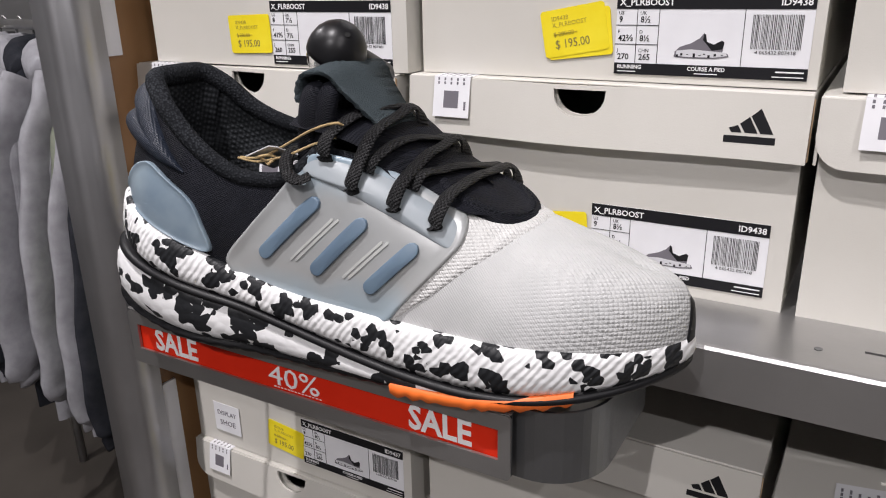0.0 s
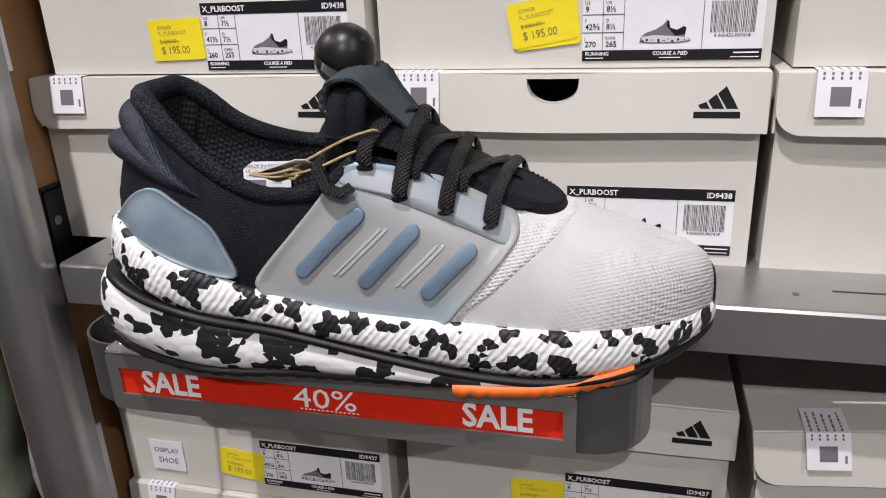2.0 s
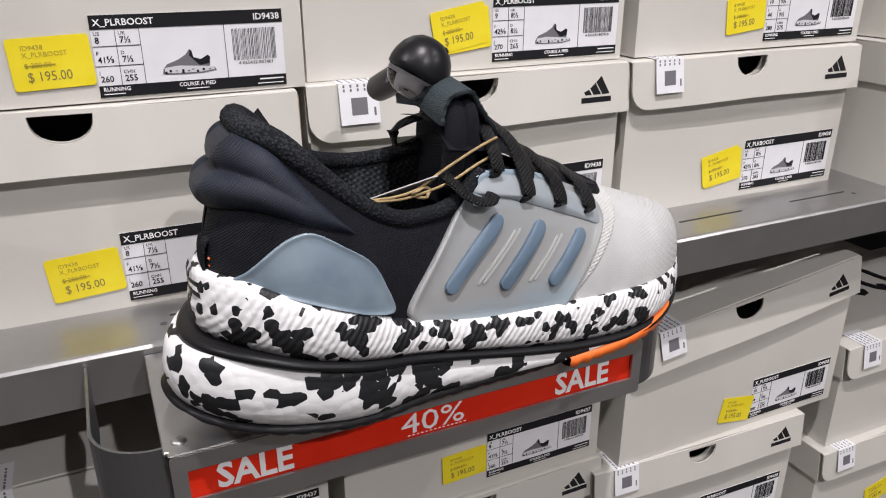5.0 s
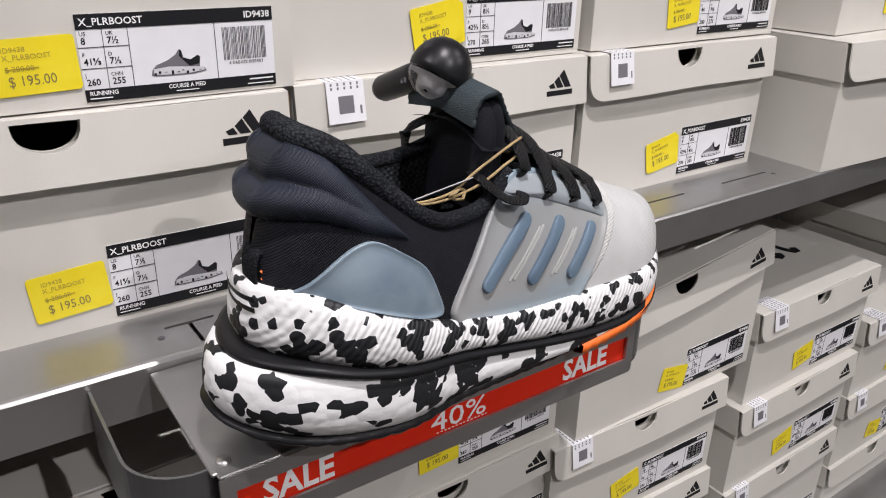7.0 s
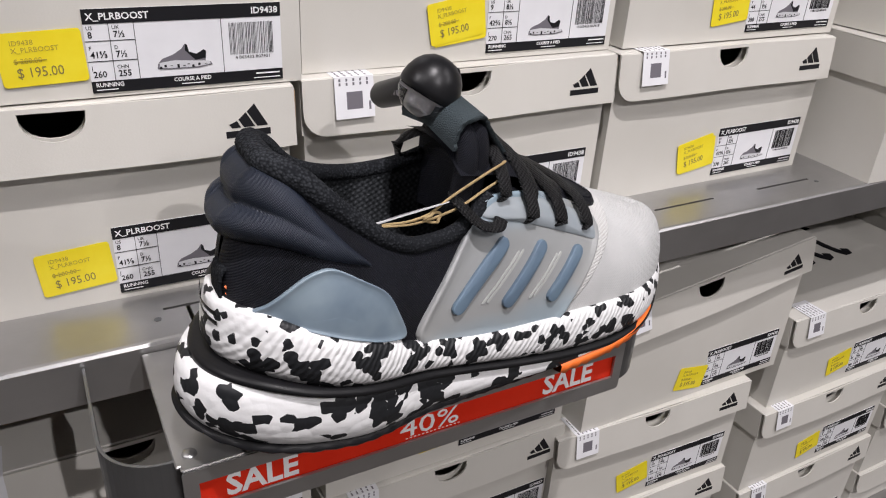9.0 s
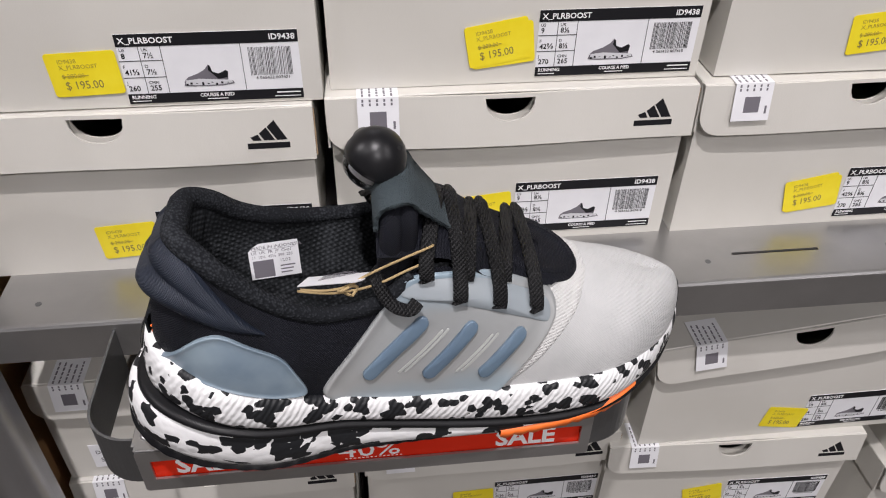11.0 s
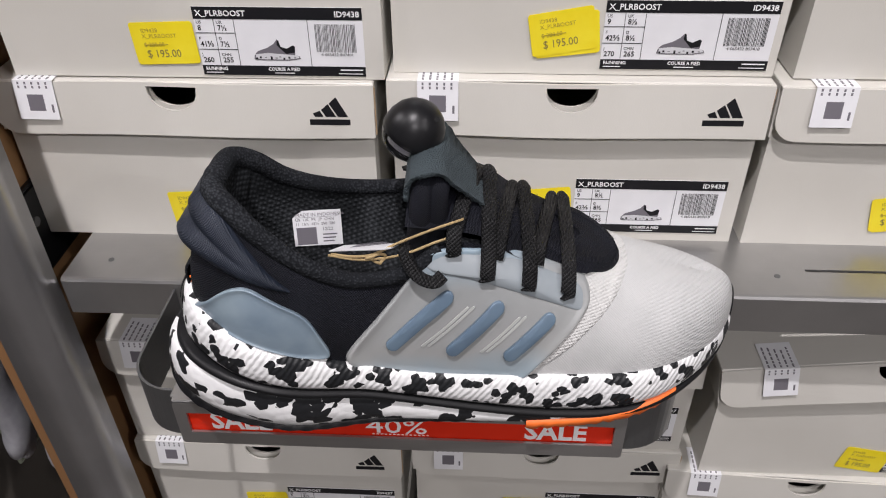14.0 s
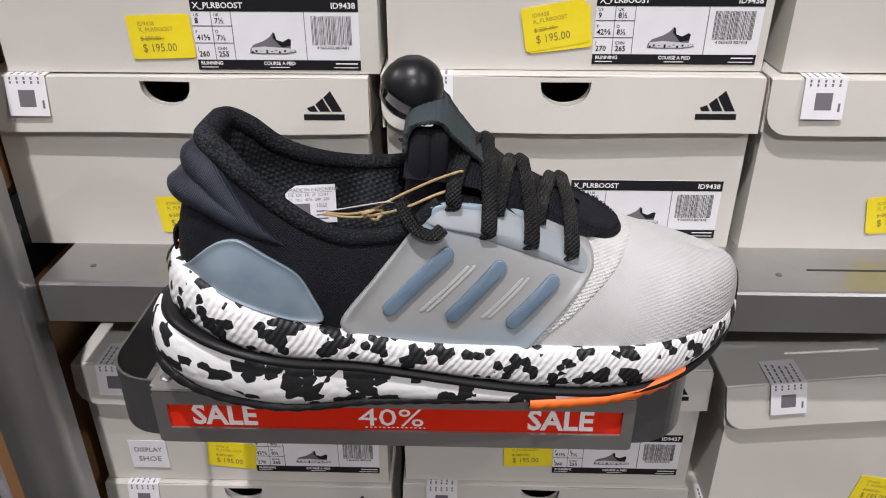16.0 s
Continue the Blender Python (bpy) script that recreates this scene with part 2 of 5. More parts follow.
BLACK_PLASTIC = plastic_material("black_tag_plastic", (0.006, 0.006, 0.007), (0.010, 0.010, 0.011), 0.36)
principled(BLACK_PLASTIC).inputs["Specular IOR Level"].default_value = 0.3
GLASS = material("clear_plastic", (1, 1, 1), 0.06)
principled(GLASS).inputs["Transmission Weight"].default_value = 1.0
principled(GLASS).inputs["IOR"].default_value = 1.45
GARMENT_GREY = weave_material("grey_fleece", (0.30, 0.30, 0.32), (0.42, 0.42, 0.45), 500, 0.0006, 0.95, (0, 0, 20), 0.1)
GARMENT_GREEN = weave_material("grey_green_fleece", (0.20, 0.22, 0.17), (0.28, 0.30, 0.24), 500, 0.0006, 0.95, (0, 0, 20), 0.1)
GARMENT_DARK = weave_material("dark_fleece", (0.02, 0.022, 0.028), (0.04, 0.042, 0.05), 500, 0.0006, 0.95, (0, 0, 20), 0.1)
NEON = material("neon_yellow_trim", (0.55, 0.80, 0.05), 0.5)
LIGHT_FACE = material("lit_lens", (1, 1, 1), 0.4)
principled(LIGHT_FACE).inputs["Emission Color"].default_value = (1, 0.96, 0.9, 1)
principled(LIGHT_FACE).inputs["Emission Strength"].default_value = 6.0

# ---- builders ----


def finish(name, mesh, mat, smooth):
    mesh.materials.append(mat)
    if smooth:
        for p in mesh.polygons:
            p.use_smooth = True
    return new(name, mesh)


def solid(name, bm, mat, smooth=False):
    """A bmesh in world coordinates as one object."""
    bmesh.ops.recalc_face_normals(bm, faces=bm.faces)
    mesh = bpy.data.meshes.new(name)
    bm.to_mesh(mesh)
    bm.free()
    return finish(name, mesh, mat, smooth)


def part(name, bm, mat, parent, label="", smooth=False):
    """A bmesh in its thing's own coordinates as one mesh object under that thing or part."""
    ob = solid(name, bm, mat, smooth)
    ob.parent = parent
    if label:
        tagged(ob, label)
    return ob


def thing(name, place, label, category, group="", kind="", turn=0.0):
    ob = new(name)
    ob.empty_display_size = 0.02
    ob.matrix_basis = pose(*place, 0, 0, turn)
    return tagged(ob, label, category, group, kind)


def box(x0, x1, y0, y1, z0, z1, bevel=0.0, segments=2, into=None):
    bm = into or bmesh.new()
    m = Matrix.Translation(((x0 + x1) / 2, (y0 + y1) / 2, (z0 + z1) / 2)) @ Matrix.Diagonal((x1 - x0, y1 - y0, z1 - z0, 1))
    made = bmesh.ops.create_cube(bm, size=1, matrix=m)
    if bevel:
        edges = list({e for v in made["verts"] for e in v.link_edges})
        bmesh.ops.bevel(bm, geom=edges, offset=bevel, segments=segments, affect="EDGES")
    return bm


def tube(points, radius, sides=10, flat=1.0, side=None, caps=True, into=None, twist=0.0):
    """A tube along points. flat: height over width; side: the wide direction, or None."""
    bm = into or bmesh.new()
    pts = [Vector(p) for p in points]
    rings, last = [], None
    for i, p in enumerate(pts):
        d = (pts[min(i + 1, len(pts) - 1)] - pts[max(i - 1, 0)]).normalized()
        r = radius[i] if isinstance(radius, (list, tuple, np.ndarray)) else radius
        if side is None:
            a = last if last is not None else (Vector((0, 0, 1)) if abs(d.z) < 0.9 else Vector((1, 0, 0)))
        else:
            a = Vector(side[i]) if isinstance(side, list) else Vector(side)
        a = (a - d * a.dot(d)).normalized()
        last = a
        b = d.cross(a)
        rings.append([bm.verts.new(p + a * (r * math.cos(k)) + b * (r * flat * math.sin(k)))
                      for k in (2 * math.pi * j / sides for j in range(sides))])
    for q, s in zip(rings, rings[1:]):
        for j in range(sides):
            bm.faces.new((q[j], q[(j + 1) % sides], s[(j + 1) % sides], s[j]))
    if caps:
        bm.faces.new(rings[0][::-1])
        bm.faces.new(rings[-1])
    return bm


def smooth_path(points, steps=8):
    """Catmull-Rom through the points."""
    p = [np.array(q, float) for q in points]
    p = [2 * p[0] - p[1]] + p + [2 * p[-1] - p[-2]]
    out = []
    for i in range(1, len(p) - 2):
        for k in range(steps):
            t = k / steps
            out.append(0.5 * (2 * p[i] + (p[i + 1] - p[i - 1]) * t + (2 * p[i - 1] - 5 * p[i] + 4 * p[i + 1] - p[i + 2]) * t * t
                              + (3 * p[i] - p[i - 1] - 3 * p[i + 1] + p[i + 2]) * t ** 3))
    out.append(p[-2])
    return out


def closed_path(points, steps=8):
    p = [np.array(q, float) for q in points]
    n, out = len(p), []
    for i in range(n):
        a, b, c, d = p[i - 1], p[i], p[(i + 1) % n], p[(i + 2) % n]
        for k in range(steps):
            t = k / steps
            out.append(0.5 * (2 * b + (c - a) * t + (2 * a - 5 * b + 4 * c - d) * t * t + (3 * b - a - 3 * c + d) * t ** 3))
    return out


def grid_mesh(rows, close_u=False, into=None):
    """Faces between rows of points of equal length."""
    bm = into or bmesh.new()
    vs = [[bm.verts.new(p) for p in row] for row in rows]
    for q, s in zip(vs, vs[1:]):
        n = len(q)
        for j in range(n if close_u else n - 1):
            bm.faces.new((q[j], q[(j + 1) % n], s[(j + 1) % n], s[j]))
    return bm


def plate(outline, holes, y0, y1, into=None):
    """A flat sheet in the xz plane with openings, from y0 (front) to y1."""
    bm = into or bmesh.new()
    edges = []
    for loop in [outline, *holes]:
        vs = [bm.verts.new((x, y0, z)) for x, z in loop]
        edges += [bm.edges.new((vs[i - 1], vs[i])) for i in range(len(vs))]
    faces = [g for g in bmesh.ops.triangle_fill(bm, edges=edges, use_beauty=True)["geom"] if isinstance(g, bmesh.types.BMFace)]
    made = bmesh.ops.extrude_face_region(bm, geom=faces)
    bmesh.ops.translate(bm, verts=[g for g in made["geom"] if isinstance(g, bmesh.types.BMVert)], vec=(0, y1 - y0, 0))
    return bm


def rounded(x0, x1, z0, z1, r, corners=(1, 1, 1, 1), n=6):
    """An outline with rounded corners: lower left, lower right, upper right, upper left."""
    out = []
    for (cx, cz, start), on in zip(((x0 + r, z0 + r, 180), (x1 - r, z0 + r, 270), (x1 - r, z1 - r, 0), (x0 + r, z1 - r, 90)), corners):
        if on:
            out += [(cx + r * math.cos(radians(start + 90 * k / n)), cz + r * math.sin(radians(start + 90 * k / n))) for k in range(n + 1)]
        else:
            out.append((x0 if cx < (x0 + x1) / 2 else x1, z0 if cz < (z0 + z1) / 2 else z1))
    return out


def dense(line, step):
    """The same outline with points along its long edges, so that it can bend."""
    out = []
    for (x0, z0), (x1, z1) in zip(line, line[1:] + line[:1]):
        count = max(1, math.ceil(math.hypot(x1 - x0, z1 - z0) / step))
        out += [(x0 + (x1 - x0) * k / count, z0 + (z1 - z0) * k / count) for k in range(count)]
    return out


LETTERS = {}


def letters(text, x, z, height, y=0.0, align="LEFT", wide=1.0, into=None, up=False, bold=0.0):
    """Words as flat solid letters facing -y, their foot at z. Added to a bmesh."""
    bm = into or bmesh.new()
    key = (text, bold)
    if key not in LETTERS:
        data = bpy.data.curves.new("lettering", "FONT")
        data.body, data.size, data.extrude, data.resolution_u = text, 1.0, 0.004, 2
        data.offset = bold
        ob = bpy.data.objects.new("lettering", data)
        scene.collection.objects.link(ob)
        mesh = bpy.data.meshes.new_from_object(ob.evaluated_get(bpy.context.evaluated_depsgraph_get()))
        bpy.data.objects.remove(ob)
        LETTERS[key] = mesh
    mesh = LETTERS[key]
    span = max((v.co.x for v in mesh.vertices), default=1)
    k = height / 0.69
    shift = {"LEFT": 0, "CENTER": -span / 2, "RIGHT": -span}[align]
    m = Matrix.Translation((x, y, z)) @ (pose(0, 0, 0, 0, -90, 0) if up else Matrix()) @ pose(0, 0, 0, 90, 0, 0) @ Matrix.Diagonal((k * wide, k, 0.0002 / 0.004, 1)) @ Matrix.Translation((shift, 0, 0))
    piece = bmesh.new()
    piece.from_mesh(mesh)
    piece.transform(m)
    extra = bpy.data.meshes.new("scratch")
    piece.to_mesh(extra)
    piece.free()
    bm.from_mesh(extra)
    bpy.data.meshes.remove(extra)
    return bm


def bar(bm, x0, x1, z0, z1, y=0.0, deep=0.0003):
    return box(x0, x1, y - deep, y, z0, z1, into=bm)

# ---- the room ----
tagged(solid("floor", box(-5, 5, -4, 4, -0.05, 0), FLOOR), "grey-brown smooth shop floor", "floor", kind="structure")
# ceiling and walls stay out of view; added to enclose and bounce light
tagged(solid("ceiling", box(-5, 5, -4, 4, CEILING, CEILING + 0.1), CEIL), "unseen plain white ceiling, added to close the room", "ceiling", kind="structure")
tagged(solid("wall_north", box(-5, 5, 3.9, 4, 0, CEILING), WALL), "unseen plain pale wall behind the racks, added for bounced light", "wall", kind="structure")
tagged(solid("wall_south", box(-5, 5, -4, -3.9, 0, CEILING), WALL), "unseen plain pale wall, added for bounced light", "wall", kind="structure")
tagged(solid("wall_east", box(4.9, 5, -3.9, 3.9, 0, CEILING), WALL), "unseen plain pale end wall, added for bounced light", "wall", kind="structure")
tagged(solid("wall_west", box(-5, -4.9, -3.9, 3.9, 0, CEILING), WALL), "unseen plain pale end wall, added for bounced light", "wall", kind="structure")

# housings added around the unseen lamps, most of which are fill
for fx, fy, power in FITTINGS:
    fitting = thing("unseen_ceiling_light", (fx, fy, CEILING), "unseen round black ceiling spot fitting, lit, added with its lamp", "ceiling light", "ceiling spots")
    ring = [(0.075 * math.cos(a), 0.075 * math.sin(a)) for a in np.linspace(0, 2 * math.pi, 25)[:-1]]
    part("housing", grid_mesh([[(x * k, y * k, z) for x, y in ring] for k, z in ((0.2, 0), (1, 0), (1, -0.15), (0.92, -0.15), (0.9, -0.08), (0.05, -0.08))], True), BLACK_PLASTIC, fitting)
    part("lens", grid_mesh([[(x * k, y * k, -0.085) for x, y in ring] for k in (0.88, 0.02)], True), LIGHT_FACE, fitting, "lit round lens")

# ---- shelving: post, side panel, back, shelves ----
SHELF = 1.107
unit = thing("shelving_unit", (-0.55, 0.36, 0), "grey steel and oak shop shelving against the wall", "shelving")


def at_unit(bm):
    bm.transform(Matrix.Translation((0.55, -0.36, 0)))
    return bm


part("post", at_unit(box(-0.5640, -0.5265, 0.360, 0.396, 0, 2.3, 0.0025, 2)), POST_STEEL, unit, "grey square steel post", True)
part("side_panel", at_unit(box(-0.599, -0.5645, 0.392, 0.86, 0, 2.3, 0.001, 1)), WOOD, unit, "oak veneered side panel")
part("cover_strip", at_unit(box(-0.5640, -0.5610, 0.402, 0.434, 1.244, 2.3)), PAPER, unit, "white cover strip")
part("cover_strip", at_unit(box(-0.5640, -0.5610, 0.402, 0.436, 0.52, 0.936)), PAPER, unit, "white cover strip")
bracket = part("shelf_bracket", at_unit(box(-0.5640, -0.5590, 0.428, 0.520, 1.080, 1.153, 0.004, 3)), BLACK_PLASTIC, unit, "black shelf bracket")
part("screw", at_unit(tube([(-0.5595, 0.440, 1.125), (-0.5578, 0.440, 1.125)], 0.004, 12)), DARK_STEEL, bracket)
part("back_panel", at_unit(box(-0.5640, 2.2, 0.840, 0.86, 0, 2.3)), DARK_STEEL, unit, "dark grey back panel")


def shelf(x0, x1, top, front, slots):
    """A folded sheet: top with cut slots, rolled front edge, lip and return."""
    sheet = plate([(x0, front + 0.003), (x1, front + 0.003), (x1, 0.838), (x0, 0.838)], slots, top - 0.0016, top)
    for v in sheet.verts:
        v.co = Vector((v.co.x, v.co.z, v.co.y))
    ob = part("shelf", at_unit(sheet), STEEL, unit, "brushed grey steel shelf with narrow slots")
    fold = [(front + 0.003, top), (front + 0.0012, top - 0.0006), (front, top - 0.0024), (front, top - 0.032), (front + 0.012, top - 0.032), (front + 0.012, top - 0.0305), (front + 0.002, top - 0.0305), (front + 0.002, top - 0.003), (front + 0.003, top - 0.0016)]
    lip = grid_mesh([[(x, y, z) for y, z in fold] for x in (x0, x1)], True)
    part("shelf_lip", at_unit(lip), STEEL, ob, "folded front edge")
    return ob


def slit(x, y, half):
    return [(x - half, y - 0.0014), (x + half, y - 0.0014), (x + half, y + 0.0014), (x - half, y + 0.0014)]


T_SLOT = [(-0.392, 0.4280), (-0.3785, 0.4280), (-0.3785, 0.4030), (-0.3760, 0.4030), (-0.3760, 0.4280), (-0.3620, 0.4280), (-0.3620, 0.4305), (-0.392, 0.4305)]
upper = shelf(-0.5255, 2.1, SHELF, 0.395, [slit(0.046, 0.4260, 0.035), slit(0.172, 0.4260, 0.035), slit(0.60, 0.4260, 0.035), T_SLOT])
shelf(-0.5255, 2.1, 0.478, 0.37, [])
for sx in (-0.497, -0.397, -0.011, 0.21):
    part("screw", at_unit(tube([(sx, 0.4186, SHELF - 0.001), (sx, 0.4186, SHELF + 0.0004)], 0.0022, 12)), DARK_STEEL, upper)

# ---- the display stand: curved band, flat plate and sale sign holder ----
stand = thing("shoe_display_stand", (-0.27, 0.395, 1.06), "grey steel display bracket hung on the shelf edge", "display stand")


def at_stand(bm):
    bm.transform(Matrix.Translation((0.27, -0.395, -1.06)))
    return bm


def band_line(inset):
    """Plan of the curved band: two arms from the shelf and rounded front corners."""
    x0, x1, y0, y1, r0, r1 = -0.4435 + inset, -0.0955 - inset, 0.2985 + inset, 0.3945, 0.030 - inset, 0.034 - inset
    line = [(x0, y1), (x0, y0 + r0 + 0.02)]
    line += [(x0 + r0 - r0 * math.cos(a), y0 + r0 - r0 * math.sin(a)) for a in np.linspace(0, math.pi / 2, 12)]
    line += [(x1 - r1 + r1 * math.sin(a), y0 + r1 - r1 * math.cos(a)) for a in np.linspace(0, math.pi / 2, 12)]
    return line + [(x1, y0 + r1 + 0.02), (x1, y1)]


BAND_TOP, BAND_LOW = 1.1005, 1.0600
out_line, in_line = band_line(0), band_line(0.0016)
band = grid_mesh([[(x, y, z) for x, y in line] for line, z in ((in_line, BAND_LOW), (in_line, BAND_TOP), (out_line, BAND_TOP), (out_line, BAND_LOW), (in_line, BAND_LOW))])
part("band", at_stand(band), DARK_STEEL, stand, "curved dark grey steel band")
part("plate", at_stand(box(-0.4115, -0.1345, 0.2935, 0.3940, 1.0990, 1.1012, 0.0006, 1)), STEEL, stand, "flat brushed steel plate")
holder = plate(rounded(-0.4095, -0.1335, 1.0625, 1.0995, 0.0025), [[(-0.4020, 1.0732), (-0.1402, 1.0732), (-0.1402, 1.0906), (-0.4020, 1.0906)]], 0.2895, 0.2912)
bmesh.ops.remove_doubles(holder, verts=holder.verts, dist=1e-6)
holder = part("sign_holder", at_stand(holder), STEEL, stand, "steel frame of the sign")
part("holder_back", at_stand(box(-0.4085, -0.1345, 0.2932, 0.2945, 1.0630, 1.0990)), DARK_STEEL, stand)
part("top_fold", at_stand(box(-0.4095, -0.1335, 0.2895, 0.2990, 1.0996, 1.1014, 0.0007, 2)), STEEL, stand)
for sx in (-0.4035, -0.1400):
    part("screw", at_stand(grid_mesh([[(sx + r * math.cos(a), 0.3005 + r * math.sin(a), z) for a in np.linspace(0, 2 * math.pi, 15)[:-1]] for r, z in ((0.0038, 1.1012), (0.0036, 1.1021), (0.002, 1.1026), (0.0003, 1.1027))], True)), STEEL, stand, "domed rivet", True)

strip = thing("sale_strip", (-0.271, 0.2924, 1.0715), "red and white printed sale strip in the sign holder", "sign")
part("card", box(-0.1335, 0.1335, -0.0004, 0.0004, 0.0, 0.0205), RED, strip)
word = letters("SALE", -0.1180, 0.0034, 0.0138, -0.0005, wide=0.90, bold=0.026)
part("sale_lettering", letters("SALE", 0.1150, 0.0034, 0.0138, -0.0005, "RIGHT", 0.90, bold=0.026), WHITE_PRINT, strip, "bold white SALE lettering")
part("sale_lettering", word, WHITE_PRINT, strip, "bold white SALE lettering")
word = letters("40%", -0.0020, 0.0042, 0.0124, -0.0005, "CENTER", 1.28)
part("discount_lettering", word, WHITE_PRINT, strip, "white 40% lettering")
fine = bmesh.new()
for k in range(14):
    bar(fine, -0.017 + k * 0.0026, -0.0156 + k * 0.0026, 0.0026, 0.0031, -0.0004)
part("fine_print", fine, WHITE_PRINT, strip, "tiny white unreadable print")

# ---- shoe boxes ----
LABEL_W, LABEL_H = 0.1085, 0.0457
LABEL_MESHES = {}


def half_moon(cx, top, wide, deep, n=12):
    return [(cx - wide / 2 * math.cos(a), top - deep * math.sin(a) ** 0.8 if 0 < a < math.pi else top) for a in np.linspace(0, math.pi, n)]


def shoe_picture(x, z, w):
    """A small side view of a shoe: sole and upper outlines."""
    sole = [(0, 0.02), (0.02, 0.12), (0.3, 0.15), (0.7, 0.12), (0.97, 0.10), (1.0, 0.04), (0.75, 0.0), (0.2, 0.0)]
    top = [(0.03, 0.13), (0.10, 0.20), (0.30, 0.27), (0.45, 0.36), (0.53, 0.46), (0.56, 0.43), (0.58, 0.30), (0.72, 0.26), (0.86, 0.33), (0.90, 0.30), (0.88, 0.12), (0.5, 0.14)]
    return [[(x + a * w, z + b * w) for a, b in line] for line in (sole, top)]


def flat_shape(bm, line, y, deep=0.0002):
    front = [bm.verts.new((x, y - deep, z)) for x, z in line]
    back = [bm.verts.new((x, y, z)) for x, z in line]
    bm.faces.new(front)
    for i in range(len(line)):
        bm.faces.new((front[i - 1], front[i], back[i], back[i - 1]))
    return bm


def label_meshes(code, sizes, digits):
    """The printed label of one size, as meshes that all boxes of that size share."""
    key = (code, sizes, digits)
    if key in LABEL_MESHES:
        return LABEL_MESHES[key]
    w, h = LABEL_W, LABEL_H
    sheet = box(0, w, -0.0004, 0, 0, h)
    ink = bmesh.new()
    y = -0.0004
    bar(ink, 0.0, w, h - 0.0078, h, y)
    bar(ink, 0.0, w, 0.0, 0.0066, y)
    for x in (0.0125, 0.0255):
        bar(ink, x, x + 0.0003, 0.0066, h - 0.0078, y)
    bar(ink, 0.073, 0.0733, 0.0066, h - 0.0078, y)
    for z in (0.0175, 0.0285):
        bar(ink, 0.0, 0.0255, z, z + 0.0003, y)
    for k, (head, value) in enumerate(sizes):
        x, z = 0.0012 + 0.013 * (k % 2), 0.0295 - 0.0108 * (k // 2)
        letters(head, x, z + 0.0052, 0.0020, y, into=ink)
        letters(value, x + 0.0004, z + 0.0008, 0.0034, y, into=ink, wide=0.95, bold=0.014)
    chance = random.Random(7)
    x = 0.0775
    while x < 0.1035:
        thick = chance.choice((0.0002, 0.0003, 0.0004))
        bar(ink, x, x + thick, 0.0165, 0.0350, y)
        x += thick + chance.choice((0.0004, 0.0005, 0.0007))
    letters(digits, 0.0905, 0.0138, 0.0019, y, "CENTER", 1.1, ink)
    pale = bmesh.new()
    letters("X_PLRBOOST", 0.0018, h - 0.0058, 0.0036, y - 0.0003, into=pale, wide=1.02, bold=0.016)
    letters(code, w - 0.0018, h - 0.0058, 0.0036, y - 0.0003, "RIGHT", 1.02, pale, bold=0.016)
    letters("RUNNING", 0.0020, 0.0034, 0.0022, y - 0.0003, into=pale, bold=0.016)
    letters("COURSE A PIED", 0.0545, 0.0034, 0.0022, y - 0.0003, "CENTER", 0.95, pale, bold=0.016)
    for x0, x1 in ((0.002, 0.0135), (0.048, 0.061), (w - 0.018, w - 0.0018)):
        bar(pale, x0, x1, 0.0015, 0.0020, y - 0.0003, 0.0001)
    bar(pale, w - 0.0165, w - 0.0018, 0.0040, 0.0048, y - 0.0003, 0.0001)
    sole, top = shoe_picture(0.0355, 0.0105, 0.031)
    grey = flat_shape(flat_shape(bmesh.new(), top, y), [(x, z) for x, z in sole], y - 0.0002, 0.0001)
    for k in range(9):
        x = 0.0368 + 0.0031 * k + 0.0006 * math.sin(5 * k)
        bar(ink, x, x + 0.0013, 0.0112 + 0.0008 * (k % 3), 0.0125 + 0.0008 * (k % 2), y - 0.0005, 0.0001)
    flat_shape(ink, [(0.0515, 0.0210), (0.0520, 0.0245), (0.0530, 0.0240), (0.0538, 0.0200), (0.0578, 0.0185), (0.0620, 0.0208), (0.0634, 0.0198), (0.0628, 0.0160), (0.0570, 0.0150)], y - 0.0002, 0.0001)
    white = flat_shape(bmesh.new(), [(x + 0.0006, z + 0.0006) for x, z in shoe_picture(0.0360, 0.0106, 0.029)[0]], y - 0.0003, 0.0001)
    out = []
    for name, bm, mat in (("label", sheet, PAPER), ("print", ink, INK), ("light_print", pale, WHITE_PRINT), ("shoe_picture", grey, GREY_INK), ("pale_picture", white, PICTURE_PALE)):
        mesh = bpy.data.meshes.new(name)
        bmesh.ops.recalc_face_normals(bm, faces=bm.faces)
        bm.to_mesh(mesh)
        bm.free()
        mesh.materials.append(mat)
        out.append((name, mesh))
    LABEL_MESHES[key] = out
    return out


SIZE_8 = (("US", "8"), ("UK", "7½"), ("F", "41⅓"), ("D", "7½"), ("J", "260"), ("CHN", "255"))
SIZE_9 = (("US", "9"), ("UK", "8½"), ("F", "42⅔"), ("D", "8½"), ("J", "270"), ("CHN", "265"))
SIZE_10 = (("US", "10"), ("UK", "9½"), ("F", "44"), ("D", "9½"), ("J", "280"), ("CHN", "275"))
STICKER_MESHES = {}


